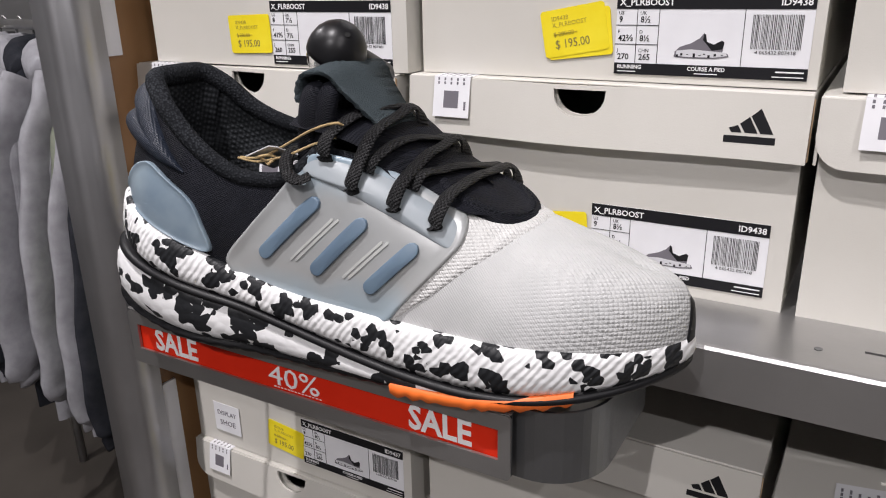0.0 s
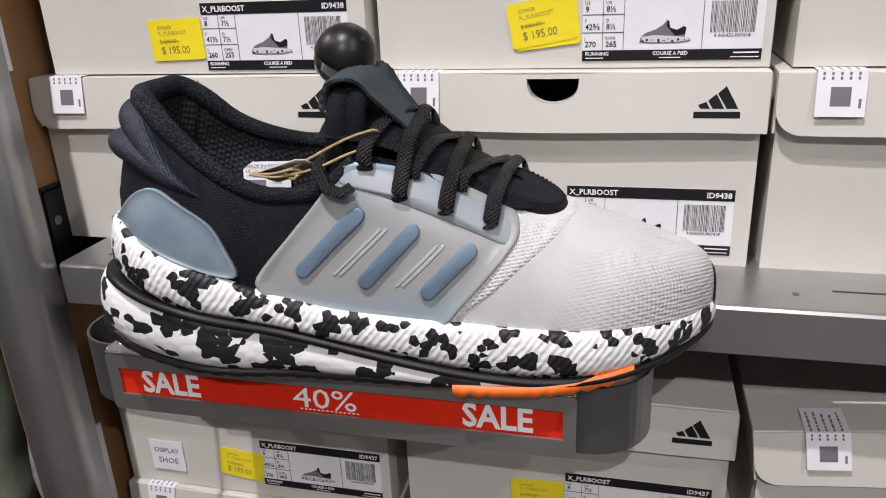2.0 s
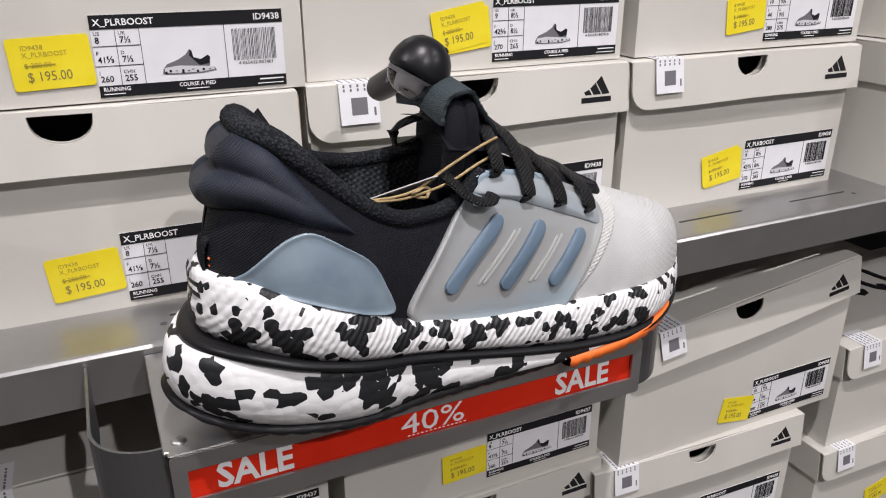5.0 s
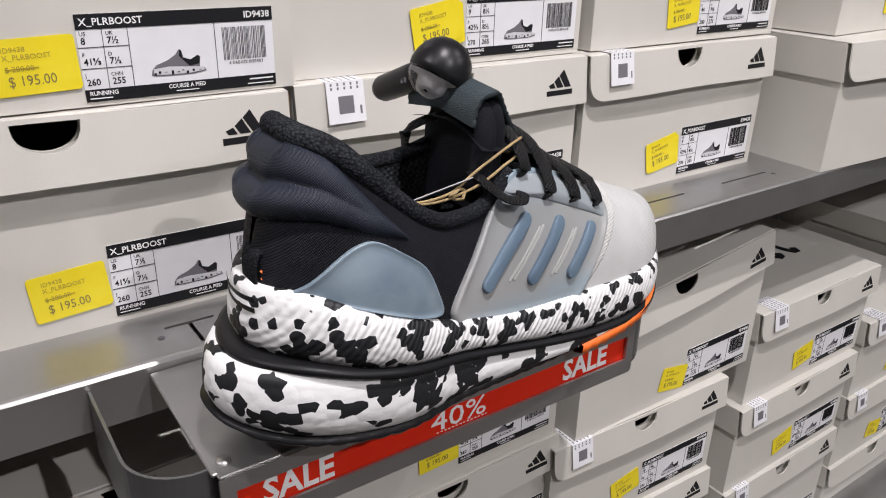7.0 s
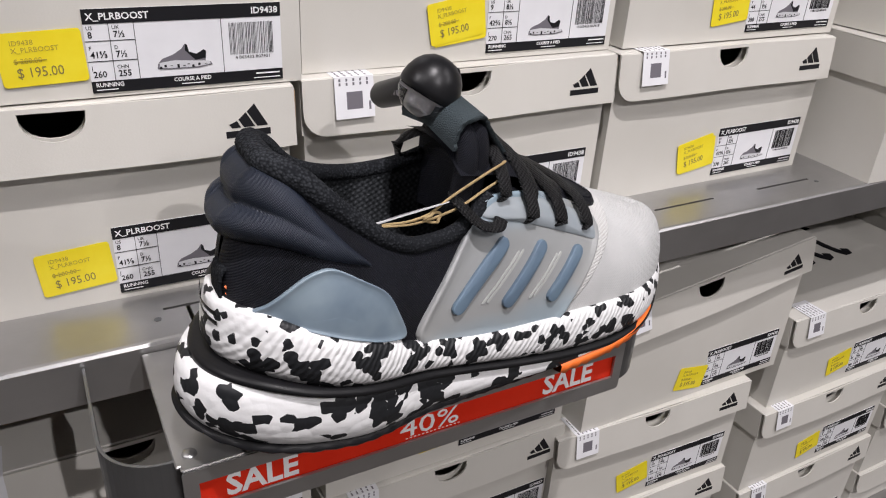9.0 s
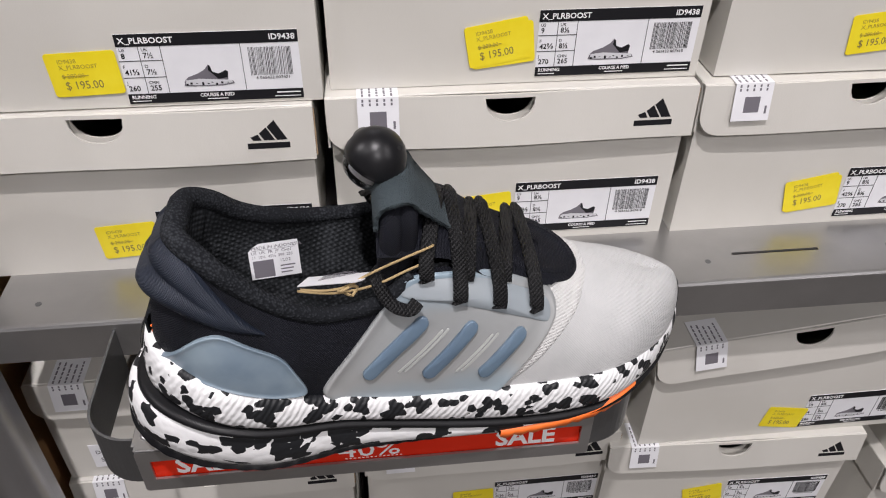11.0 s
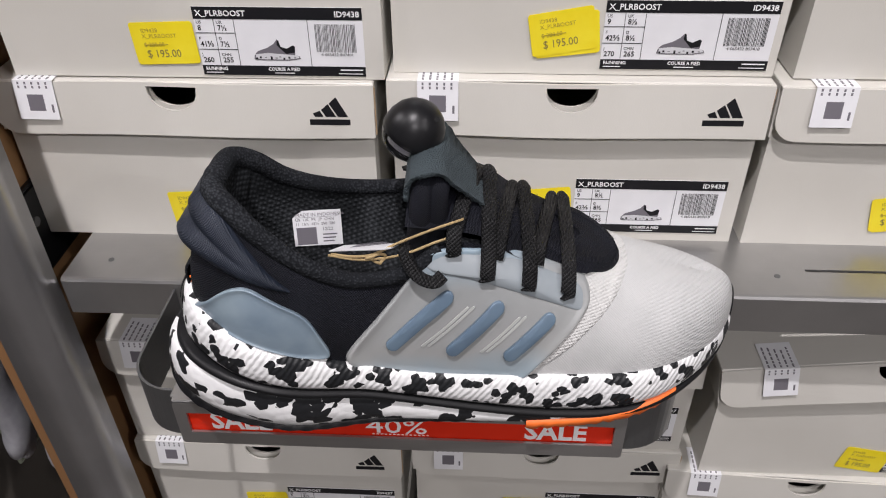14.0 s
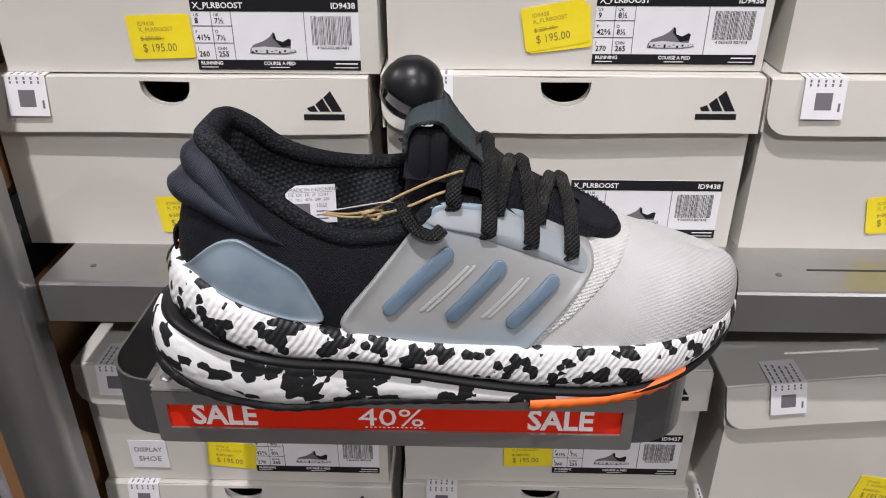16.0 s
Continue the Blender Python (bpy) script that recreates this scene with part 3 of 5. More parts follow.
def sticker_meshes():
    if not STICKER_MESHES:
        w, h = 0.042, 0.0285
        sheet = plate(rounded(0, w, 0, h, 0.0022), [], -0.0003, 0)
        ink = letters("$ 195.00", 0.0075, 0.0048, 0.0052, -0.0003, wide=0.86)
        faint = letters("ID9438", 0.0070, 0.0218, 0.0026, -0.0003, wide=1.0)
        letters("X_PLRBOOST", 0.0070, 0.0180, 0.0026, -0.0003, wide=1.0, into=faint)
        letters("$ 280.00", 0.0072, 0.0122, 0.0028, -0.0003, wide=0.95, into=faint)
        bar(faint, 0.0072, 0.0230, 0.0134, 0.0138, -0.0003, 0.0004)
        for name, bm, mat in (("price_sticker", sheet, YELLOW), ("price_print", ink, STAMP), ("faded_print", faint, FAINT_INK)):
            mesh = bpy.data.meshes.new(name)
            bmesh.ops.recalc_face_normals(bm, faces=bm.faces)
            bm.to_mesh(mesh)
            bm.free()
            mesh.materials.append(mat)
            STICKER_MESHES[name] = mesh
        care = box(0, 0.0275, -0.0003, 0, -0.0265, 0.0)
        box(0, 0.0275, -0.0003, 0.030, 0.0, 0.0003, into=care)
        lines = bmesh.new()
        bar(lines, 0.0080, 0.0192, -0.0205, -0.0093, -0.0003, 0.0001)
        chance = random.Random(11)
        for k in range(5):
            x = 0.0030 + k * 0.0048
            bar(lines, x, x + 0.0013, -0.0026, -0.0008, -0.0003, 0.0001)
            bar(lines, x, x + 0.0013, -0.0052, -0.0034, -0.0003, 0.0001)
            y = 0.0015
            while y < 0.022:
                step = chance.uniform(0.002, 0.005)
                box(x, x + 0.0014, y, y + step, 0.0003, 0.0004, into=lines)
                y += step + 0.0012
        bar(lines, 0.0235, 0.0250, -0.0215, -0.0160, -0.0003, 0.0001)
        for v in [*care.verts, *lines.verts]:
            # the front half leans out with the flap
            v.co.y += 0.17 * v.co.z if v.co.z < 0 else 0
        for name, bm, mat in (("care_sticker", care, PAPER), ("care_print", lines, GREY_INK)):
            mesh = bpy.data.meshes.new(name)
            bmesh.ops.recalc_face_normals(bm, faces=bm.faces)
            bm.to_mesh(mesh)
            bm.free()
            mesh.materials.append(mat)
            STICKER_MESHES[name] = mesh
    return STICKER_MESHES


def child(name, mesh, parent, place=(0, 0, 0), ry=0.0, label=""):
    ob = new(name, mesh)
    ob.parent = parent
    ob.matrix_basis = pose(*place, 0, ry, 0)
    if label:
        tagged(ob, label)
    return ob


def shoe_box(cx, front, low, width=0.256, high=0.130, lid_h=0.038, turn=0.0, size=SIZE_9, code="ID9438", digits="4 065432 807418",
             label_gap=0.0135, label_z=0.010, sticker=True, tilt=4.0, double=False, care=True, care_x=0.021, emblem=True, top_print=False, lid_tilt=0.0, group="stacked shoe boxes", note=""):
    """A two-part card box. Own coordinates: x across, y from the lid's front to the back, z up from its base."""
    ob = thing("shoe_box", (cx, front, low), note or "off-white card shoe box with a lid, printed label and price sticker", "shoe box", group, turn=turn)
    deep, wall, gap = 0.335, 0.0016, 0.0040
    bw = width - 0.0048
    chance = random.Random(round(cx * 1000) * 7 + round(low * 1000))
    hole = half_moon(-0.004, high - 0.0035, 0.034, 0.0165)
    # the body: a tray of four walls and a base, its front cut out behind the thumb hole
    y0 = gap + wall
    front_cut = [(-bw / 2, 0), (bw / 2, 0), (bw / 2, high - 0.003), (0.014, high - 0.003), *[(x, z) for x, z in half_moon(-0.004, high - 0.0031, 0.0345, 0.0170)][::-1], (-0.0225, high - 0.003), (-bw / 2, high - 0.003)]
    body = plate(front_cut, [], y0, y0 + wall)
    box(-bw / 2, -bw / 2 + wall, y0 + wall, deep, 0, high - 0.003, into=body)
    box(bw / 2 - wall, bw / 2, y0 + wall, deep, 0, high - 0.003, into=body)
    box(-bw / 2 + wall, bw / 2 - wall, deep - wall, deep, 0, high - 0.003, into=body)
    box(-bw / 2 + wall, bw / 2 - wall, y0 + wall, deep - wall, 0, wall, into=body)
    bmesh.ops.remove_doubles(body, verts=body.verts, dist=1e-5)
    part("box_body", body, CARD, ob)
    # the lid: top, sides and a front flap with one rounded corner
    flap = rounded(-width / 2, width / 2, high - lid_h, high - 0.0008, 0.016, (1, 0, 0, 0))
    lid = plate(dense(flap, 0.011), [dense(hole, 0.008)], 0, wall)
    box(-width / 2, width / 2, wall, deep + 0.003, high - wall, high, 0.0006, 1, lid)
    box(-width / 2, -width / 2 + wall, wall + 0.004, deep + 0.003, high - lid_h, high - wall, into=lid)
    box(width / 2 - wall, width / 2, wall, deep + 0.003, high - lid_h, high - wall, into=lid)
    for v in lid.verts:
        # card bows and sags a little
        v.co.y -= (0.0034 + 0.0014 * math.sin(math.pi * (v.co.x / width + 0.5))) * (high - v.co.z) / lid_h if v.co.y < 0.01 else 0
        v.co.z += 0.0006 * math.sin(31 * v.co.x + low * 40 + cx * 9)
    lid = part("lid", lid, CARD, ob)
    # a loose lid lies askew, hinged on its lower edge
    lid.matrix_basis = pose(-width / 2, 0, high - lid_h) @ pose(0, 0, 0, 0, -lid_tilt, 0) @ pose(width / 2, 0, lid_h - high)
    part("lid_edge", plate([(width / 2 + 0.0001, high - lid_h + 0.001), (width / 2 + 0.0009, high - lid_h + 0.0012), (width / 2 + 0.0009, high - 0.003), (width / 2 + 0.0001, high - 0.002)], [], 0.0002, 0.0016), RAW_CARD, lid, "raw brown card edge")
    if emblem:
        mark = bmesh.new()
        ex, ez = width / 2 - 0.0165 - 0.0275, high - lid_h + 0.0085
        for right, t in ((0.0095, 0.0042), (0.0180, 0.0090), (0.0262, 0.0138)):
            foot, cut = ez + 0.0070, min(0.0045, t * 0.45)
            flat_shape(mark, [(ex + right - 0.0068 + (0.0012 if t < 0.005 else 0), foot), (ex + right, foot), (ex + right - 0.56 * t, foot + t), (ex + right - 0.56 * t - 0.0048, foot + t - cut)], 0.0)
        bar(mark, ex, ex + 0.0275, ez + 0.0012, ez + 0.0052, 0.0, 0.0002)
        for v in mark.verts:
            v.co.y -= (0.0034 + 0.0014 * math.sin(math.pi * (v.co.x / width + 0.5))) * (high - v.co.z) / lid_h
        part("emblem", mark, INK, lid, "black three-bar emblem")
    if size:
        lx = bw / 2 - label_gap - LABEL_W + 0.0024
        meshes = label_meshes(code, size, digits)
        label = child("label", meshes[0][1], ob, (lx, y0 - 0.0001, label_z), 0, "white printed size label with black bands")
        for name, mesh in meshes[1:]:
            tagged(child(name, mesh, label), kind="stuff")
        if sticker:
            kit = sticker_meshes()
            for k in range(2 if double else 1):
                st = child("price_sticker", kit["price_sticker"], ob, (lx - 0.0425 - 0.002 * k, y0 - 0.0008 - 0.0004 * k, label_z + 0.0065 + 0.001 * k), -tilt - 3 * k, "bright yellow price sticker")
            child("price_print", kit["price_print"], st)
            child("faded_print", kit["faded_print"], st)
    if care:
        kit = sticker_meshes()
        st = child("care_sticker", kit["care_sticker"], lid, (-width / 2 + care_x, -0.0012, high + 0.0004), 0, "white care sticker folded over the lid")
        child("care_print", kit["care_print"], st)
    if top_print:
        big = bmesh.new()
        chance = random.Random(3)
        for k in range(6):
            x = -0.11 + k * 0.037
            piece = tube([(x + 0.012 * math.cos(a), 0.14 + 0.05 * math.sin(a), high + 0.0006) for a in np.linspace(0.4 + chance.random(), 5.4, 12)], 0.006, 6, 0.05, (0, 1, 0))
            extra = bpy.data.meshes.new("scratch")
            piece.to_mesh(extra)
            piece.free()
            big.from_mesh(extra)
        part("top_print", big, INK, lid, "large black unreadable print on the lid")
    return ob


# row on the shelf and the row on top of it
shoe_box(-0.4290, 0.4465, SHELF, width=0.2645, size=SIZE_8, digits="4 065432 807401", label_gap=0.0077, label_z=0.0045, tilt=4)
shoe_box(-0.1610, 0.4540, SHELF, label_gap=0.0135, label_z=0.0075, tilt=6)
shoe_box(0.0985, 0.4530, SHELF, size=SIZE_9, label_gap=0.0110, label_z=0.006, tilt=8, double=True)
shoe_box(-0.4150, 0.4470, SHELF + 0.131, size=SIZE_8, digits="4 065432 807401", label_gap=0.0145, label_z=0.0025, tilt=2)
shoe_box(-0.1590, 0.4600, SHELF + 0.131, label_gap=0.0080, label_z=0.0045, tilt=7, double=True)
shoe_box(0.1050, 0.4580, SHELF + 0.131, size=SIZE_10, label_gap=0.0110, label_z=0.006, tilt=6)
shoe_box(0.3800, 0.3830, SHELF, size=None, care=False, emblem=False, turn=-3, note="worn off-white card shoe box set askew on the shelf")
shoe_box(0.4000, 0.4200, SHELF + 0.131, size=SIZE_10, turn=2)
shoe_box(0.6800, 0.4300, SHELF, size=SIZE_10)
shoe_box(0.9600, 0.4400, SHELF, size=SIZE_10)
# stacks under the shelf
for low in (0.872, 0.741, 0.610, 0.479):
    stacked = shoe_box(-0.4210, 0.4400, low, size=SIZE_9, code="ID9437", label_gap=0.0100, tilt=-6 if low > 0.8 else 3, label_z=0.012)
    if low > 0.8:
        part("display_sticker", box(-0.100, -0.067, 0.0037, 0.0041, 0.0150, 0.0460), PAPER, stacked, "white sticker marked display shoe")
        note = letters("DISPLAY", -0.0835, 0.0335, 0.0048, 0.0036, "CENTER", 0.95)
        letters("SHOE", -0.0835, 0.0225, 0.0056, 0.0036, "CENTER", 1.0, note)
        part("display_lettering", note, GREY_INK, stacked)
    shoe_box(-0.1570, 0.4450, low, width=0.252, size=SIZE_8, code="ID9437", label_gap=0.012, tilt=2, label_z=0.012)
shoe_box(0.1250, 0.4320, 0.859, width=0.286, high=0.137, care_x=0.033, lid_h=0.041, size=SIZE_10, label_z=0.008, tilt=-10, lid_tilt=7.0, note="off-white card shoe box whose loose lid sits askew")
for low in (0.728, 0.598, 0.479):
    shoe_box(0.0880, 0.4320, low, width=0.262, high=0.130 if low > 0.5 else 0.118, size=SIZE_10, tilt=12, turn=-2)
shoe_box(0.4150, 0.4350, 0.786, width=0.268, size=SIZE_10, top_print=True, tilt=10, note="off-white card shoe box with large black print on the lid")
for low, high in ((0.655, 0.130), (0.479, 0.175)):
    shoe_box(0.4050, 0.4300, low, width=0.268, high=high, size=SIZE_9, tilt=12)
for low in (0.689, 0.559):
    shoe_box(0.7000, 0.4350, low, width=0.264, size=SIZE_10, tilt=-8)
shoe_box(0.7000, 0.4350, 0.479, width=0.264, high=0.079, size=None, care=False)
for low in (0.739, 0.609, 0.479):
    shoe_box(0.9900, 0.4350, low, width=0.264, size=SIZE_9, tilt=5)

# ---- the running shoe on the stand ----
BASE = np.array((-0.24, 0.325, 1.1012))
shoe = thing("running_shoe", tuple(BASE), "black, white and grey running shoe with a black-patched white sole", "shoe")


def at_shoe(bm):
    bm.transform(Matrix.Translation(-Vector(BASE)))
    return bm


def curve(xs, ys):
    """A smooth monotone-friendly curve through the knots (cubic Hermite with limited slopes)."""
    xs, ys = np.array(xs, float), np.array(ys, float)
    h, d = np.diff(xs), np.diff(ys) / np.diff(xs)
    m = np.zeros(len(xs))
    m[0], m[-1] = d[0], d[-1]
    for i in range(1, len(xs) - 1):
        m[i] = 0 if d[i - 1] * d[i] <= 0 else (h[i - 1] + h[i]) * 3 / ((2 * h[i] + h[i - 1]) / d[i - 1] + (h[i] + 2 * h[i - 1]) / d[i])

    def f(x):
        x = np.clip(x, xs[0], xs[-1])
        i = np.clip(np.searchsorted(xs, x) - 1, 0, len(xs) - 2)
        t = (x - xs[i]) / h[i]
        return ys[i] * (1 + 2 * t) * (1 - t) ** 2 + m[i] * h[i] * t * (1 - t) ** 2 + ys[i + 1] * t * t * (3 - 2 * t) - m[i + 1] * h[i] * t * t * (1 - t)
    return f


# plan of the sole: outer (towards the aisle) and inner edge, with round ends
OUTER = curve([-0.42, -0.37, -0.335, -0.28, -0.195, -0.14, -0.09, -0.055], [0.268, 0.262, 0.259, 0.272, 0.279, 0.2865, 0.305, 0.329])
INNER = curve([-0.42, -0.37, -0.33, -0.28, -0.22, -0.15, -0.10, -0.055], [0.350, 0.353, 0.357, 0.362, 0.376, 0.391, 0.389, 0.378])


def round_end(x, back, toe):
    """1 along the middle, falling to 0 at heel and toe like a rounded end."""
    a = np.clip((x - back) / 0.052, 0, 1)
    b = np.clip((toe - x) / 0.072, 0, 1)
    return np.sqrt(np.clip(1 - (1 - a) ** 2.3, 0, 1)) * np.sqrt(np.clip(1 - (1 - b) ** 2.1, 0, 1))


def outline(back, toe, inset, n=72):
    """Closed plan line: from the heel along the outer side to the toe, and back along the inner side."""
    t = (1 - np.cos(np.linspace(0, math.pi, n))) / 2
    back, toe = back + 0.0045, toe - 0.0040
    x = back + (toe - back) * t
    e = round_end(x, back, toe)
    lo, hi = OUTER(x) + inset, INNER(x) - inset
    c, w = (lo + hi) / 2, (hi - lo) / 2
    # the toe's tip leans to the inner side, the heel's to the outer
    c = c + (1 - e) * np.where(x > -0.2, 0.006, -0.001)
    return np.concatenate([np.stack([x, c - w * e], 1), np.stack([x, c + w * e], 1)[-2:0:-1]])


def sole_ring(back, toe, inset, height, n=72):
    line = outline(back, toe, inset, n)
    return [(x, y, z) for (x, y), z in zip(line, height(line[:, 0]))]


TOP_EDGE = curve([-0.40, -0.372, -0.345, -0.316, -0.29, -0.25, -0.195, -0.15, -0.11, -0.08, -0.055], [1.184, 1.190, 1.180, 1.167, 1.155, 1.146, 1.141, 1.137, 1.1345, 1.1320, 1.1300])
PLATE_Z = curve([-0.42, -0.385, -0.34, -0.305, -0.266, -0.21, -0.18, -0.15, -0.11, -0.085, -0.055], [1.152, 1.158, 1.149, 1.139, 1.129, 1.117, 1.112, 1.1095, 1.1105, 1.1130, 1.119])
GROUND = curve([-0.42, -0.40, -0.37, -0.34, -0.30, -0.25, -0.20, -0.16, -0.12, -0.09, -0.055], [1.1300, 1.1225, 1.1165, 1.1120, 1.1062, 1.1038, 1.1030, 1.1035, 1.1065, 1.1105, 1.119])


def blend(f, g, k, lift=0.0):
    return lambda x: f(x) * (1 - k) + g(x) * k + lift


# lower foam: bulges outwards, drawn in under the heel
rings = [sole_ring(-0.3995, -0.066, 0.016, blend(GROUND, PLATE_Z, 0.0, 0.0010)),
         sole_ring(-0.4035, -0.064, 0.007, blend(GROUND, PLATE_Z, 0.02, 0.0018)),
         sole_ring(-0.4075, -0.062, 0.002, blend(GROUND, PLATE_Z, 0.16, 0.001)),
         sole_ring(-0.4095, -0.061, -0.001, blend(GROUND, PLATE_Z, 0.36)),
         sole_ring(-0.4092, -0.061, -0.001, blend(GROUND, PLATE_Z, 0.58)),
         sole_ring(-0.4072, -0.061, 0.000, blend(GROUND, PLATE_Z, 0.82)),
         sole_ring(-0.4040, -0.062, 0.002, blend(GROUND, PLATE_Z, 0.965)),
         sole_ring(-0.396, -0.066, 0.010, blend(GROUND, PLATE_Z, 0.985))]
part("lower_midsole", at_shoe(grid_mesh(rings, True)), FOAM_LOW, shoe, "white foam wedge with black patches", True)

# black outsole skin under the foam, with a scalloped edge, and the orange front tread
def tread_ring(back, toe, inset, lift, wave):
    line = outline(back, toe, inset, 150)
    return [(x, y, z + lift - wave * abs(math.sin(x * 300))) for (x, y), z in zip(line, GROUND(line[:, 0]))]


rings = [tread_ring(-0.3995, -0.066, 0.020, -0.0014, 0.0), tread_ring(-0.4035, -0.064, 0.0085, -0.0015, 0.0006),
         tread_ring(-0.4075, -0.062, 0.0032, 0.0008, 0.001), tread_ring(-0.4115, -0.0605, 0.0002, 0.0052, 0.0014), tread_ring(-0.406, -0.064, 0.008, 0.0050, 0.0)]
part("outsole", at_shoe(grid_mesh(rings, True)), RUBBER, shoe, "black scalloped rubber outsole", True)
FRONT = [(x, y) for x, y in outline(-0.41, -0.064, 0.0005, 120) if -0.199 < x < -0.105]
outer_run = [(x, y) for x, y in FRONT if y < 0.34]
rows = []
for inset, lift in ((0.022, -0.0010), (0.003, -0.0022), (-0.0024, 0.0000), (-0.0030, 0.0044), (0.004, 0.0052)):
    rows.append([(x, y + inset, GROUND(x) + lift + (0.0003 if lift > 0 else -0.0026 * abs((x * 110) % 1.0 - 0.5) * 2) + 0.0018 * np.clip((x + 0.155) / 0.05, 0, 1)) for x, y in outer_run])
part("front_tread", at_shoe(grid_mesh(rows)), ORANGE, shoe, "orange rubber tread edge", True)

# black plate between the foams, flared at the heel
def plate_height(lift):
    return lambda x: PLATE_Z(x) + lift


rings = [sole_ring(-0.392, -0.068, 0.012, plate_height(-0.0022)), sole_ring(-0.3995, -0.0615, -0.0004, plate_height(-0.0026)),
         sole_ring(-0.4012, -0.0605, -0.0024, plate_height(-0.0010)), sole_ring(-0.4005, -0.0605, -0.0022, plate_height(0.0012)),
         sole_ring(-0.398, -0.0620, 0.0006, plate_height(0.0022)), sole_ring(-0.384, -0.070, 0.014, plate_height(0.0022))]
part("midsole_plate", at_shoe(grid_mesh(rings, True)), RUBBER, shoe, "thin glossy black plate between the foams", True)

# upper foam with a rounded top edge
rings = [sole_ring(-0.386, -0.066, 0.010, blend(PLATE_Z, TOP_EDGE, 0.0, 0.0015)),
         sole_ring(-0.3925, -0.0610, 0.0015, blend(PLATE_Z, TOP_EDGE, 0.03, 0.0015)),
         sole_ring(-0.3945, -0.0600, -0.0012, blend(PLATE_Z, TOP_EDGE, 0.26)),
         sole_ring(-0.3940, -0.0595, -0.0016, blend(PLATE_Z, TOP_EDGE, 0.50)),
         sole_ring(-0.3920, -0.0600, -0.0006, blend(PLATE_Z, TOP_EDGE, 0.78)),
         sole_ring(-0.3905, -0.0610, 0.0010, blend(PLATE_Z, TOP_EDGE, 0.95)),
         sole_ring(-0.3885, -0.0625, 0.0028, blend(PLATE_Z, TOP_EDGE, 1.0)),
         sole_ring(-0.3850, -0.0660, 0.0075, blend(PLATE_Z, TOP_EDGE, 0.98))]
part("upper_midsole", at_shoe(grid_mesh(rings, True)), FOAM_TOP, shoe, "white ribbed foam with black patches", True)

# ---- the upper: a skin between the foot line on the sole and the top line (collar, lacing edge, toe ridge) ----
HEEL, TOE = -0.3815, -0.0655
FOOT_X = [-0.384, -0.3800, -0.3690, -0.352, -0.330, -0.310, -0.290, -0.270, -0.255, -0.245, -0.200, -0.168, -0.152, -0.140, -0.110, -0.080, -0.060]
OUT_TOP = [curve(FOOT_X, v) for v in (
    [-0.3590, -0.3575, -0.3480, -0.3360, -0.3210, -0.3040, -0.2870, -0.2680, -0.2530, -0.2440, -0.2000, -0.1680, -0.1540, -0.1450, -0.1200, -0.0980, -0.0880],
    [0.3120, 0.2985, 0.2880, 0.2830, 0.2820, 0.2840, 0.2870, 0.2905, 0.2935, 0.2965, 0.3110, 0.3220, 0.3340, 0.3440, 0.3490, 0.3520, 0.3530],
    [1.2520, 1.2520, 1.2480, 1.2370, 1.2230, 1.2100, 1.2035, 1.2035, 1.2110, 1.2200, 1.2060, 1.1925, 1.1875, 1.1855, 1.1755, 1.1660, 1.1610])]
IN_TOP = [curve(FOOT_X, v) for v in (
    [-0.3590, -0.3575, -0.3480, -0.3360, -0.3210, -0.3040, -0.2870, -0.2680, -0.2530, -0.2440, -0.2000, -0.1680, -0.1540, -0.1450, -0.1200, -0.0980, -0.0880],
    [0.3120, 0.3255, 0.3370, 0.3455, 0.3520, 0.3575, 0.3615, 0.3625, 0.3620, 0.3600, 0.3580, 0.3560, 0.3520, 0.3440, 0.3490, 0.3520, 0.3530],
    [1.2520, 1.2520, 1.2450, 1.2310, 1.2220, 1.2165, 1.2140, 1.2145, 1.2180, 1.2210, 1.2060, 1.1925, 1.1875, 1.1855, 1.1755, 1.1660, 1.1610])]
NA, NS = 181, 41


def skin(inner, na=NA, ns=NS):
    """Points of one side of the upper, [along, up, xyz]."""
    t = (1 - np.cos(np.linspace(0, math.pi, na))) / 2
    x = HEEL + (TOE - HEEL) * t
    e = round_end(x, HEEL, TOE)
    inset = 0.0045 - 0.0040 * np.clip((x + 0.13) / 0.05, 0, 1)
    lo, hi = OUTER(x) + inset, INNER(x) - inset
    c, w = (lo + hi) / 2, (hi - lo) / 2
    c = c + (1 - e) * np.where(x > -0.2, 0.006, -0.001)
    foot = np.stack([x, c + w * e * (1 if inner else -1), TOP_EDGE(x) - 0.004], 1)
    top = np.stack([f(x) for f in (IN_TOP if inner else OUT_TOP)], 1)
    s = np.linspace(0, 1, ns)
    k = np.clip((x + 0.26) / 0.10, 0, 1)[:, None]
    power = 2.4 - 0.5 * k + 0.9 * np.clip((x + 0.125) / 0.05, 0, 1)[:, None] - 0.6 * np.clip((-0.335 - x) / 0.040, 0, 1)[:, None]
    h = s[None] ** power
    v = s[None] * (1 - k) + np.sin(s[None] * math.pi / 2) ** 1.0 * k
    xy = foot[:, None, :2] + (top - foot)[:, None, :2] * h[:, :, None]
    z = foot[:, None, 2] + (top - foot)[:, None, 2] * v
    return np.concatenate([xy, z[:, :, None]], 2)


OUT_SKIN, IN_SKIN = skin(False), skin(True)


def normals(grid, sign):
    n = np.cross(np.gradient(grid, axis=0), np.gradient(grid, axis=1)) * sign
    return n / np.maximum(np.linalg.norm(n, axis=2, keepdims=True), 1e-12)


OUT_N, IN_N = normals(OUT_SKIN, 1), normals(IN_SKIN, -1)
FINE = skin(False, 721, 161)
FINE_N = normals(FINE, 1)


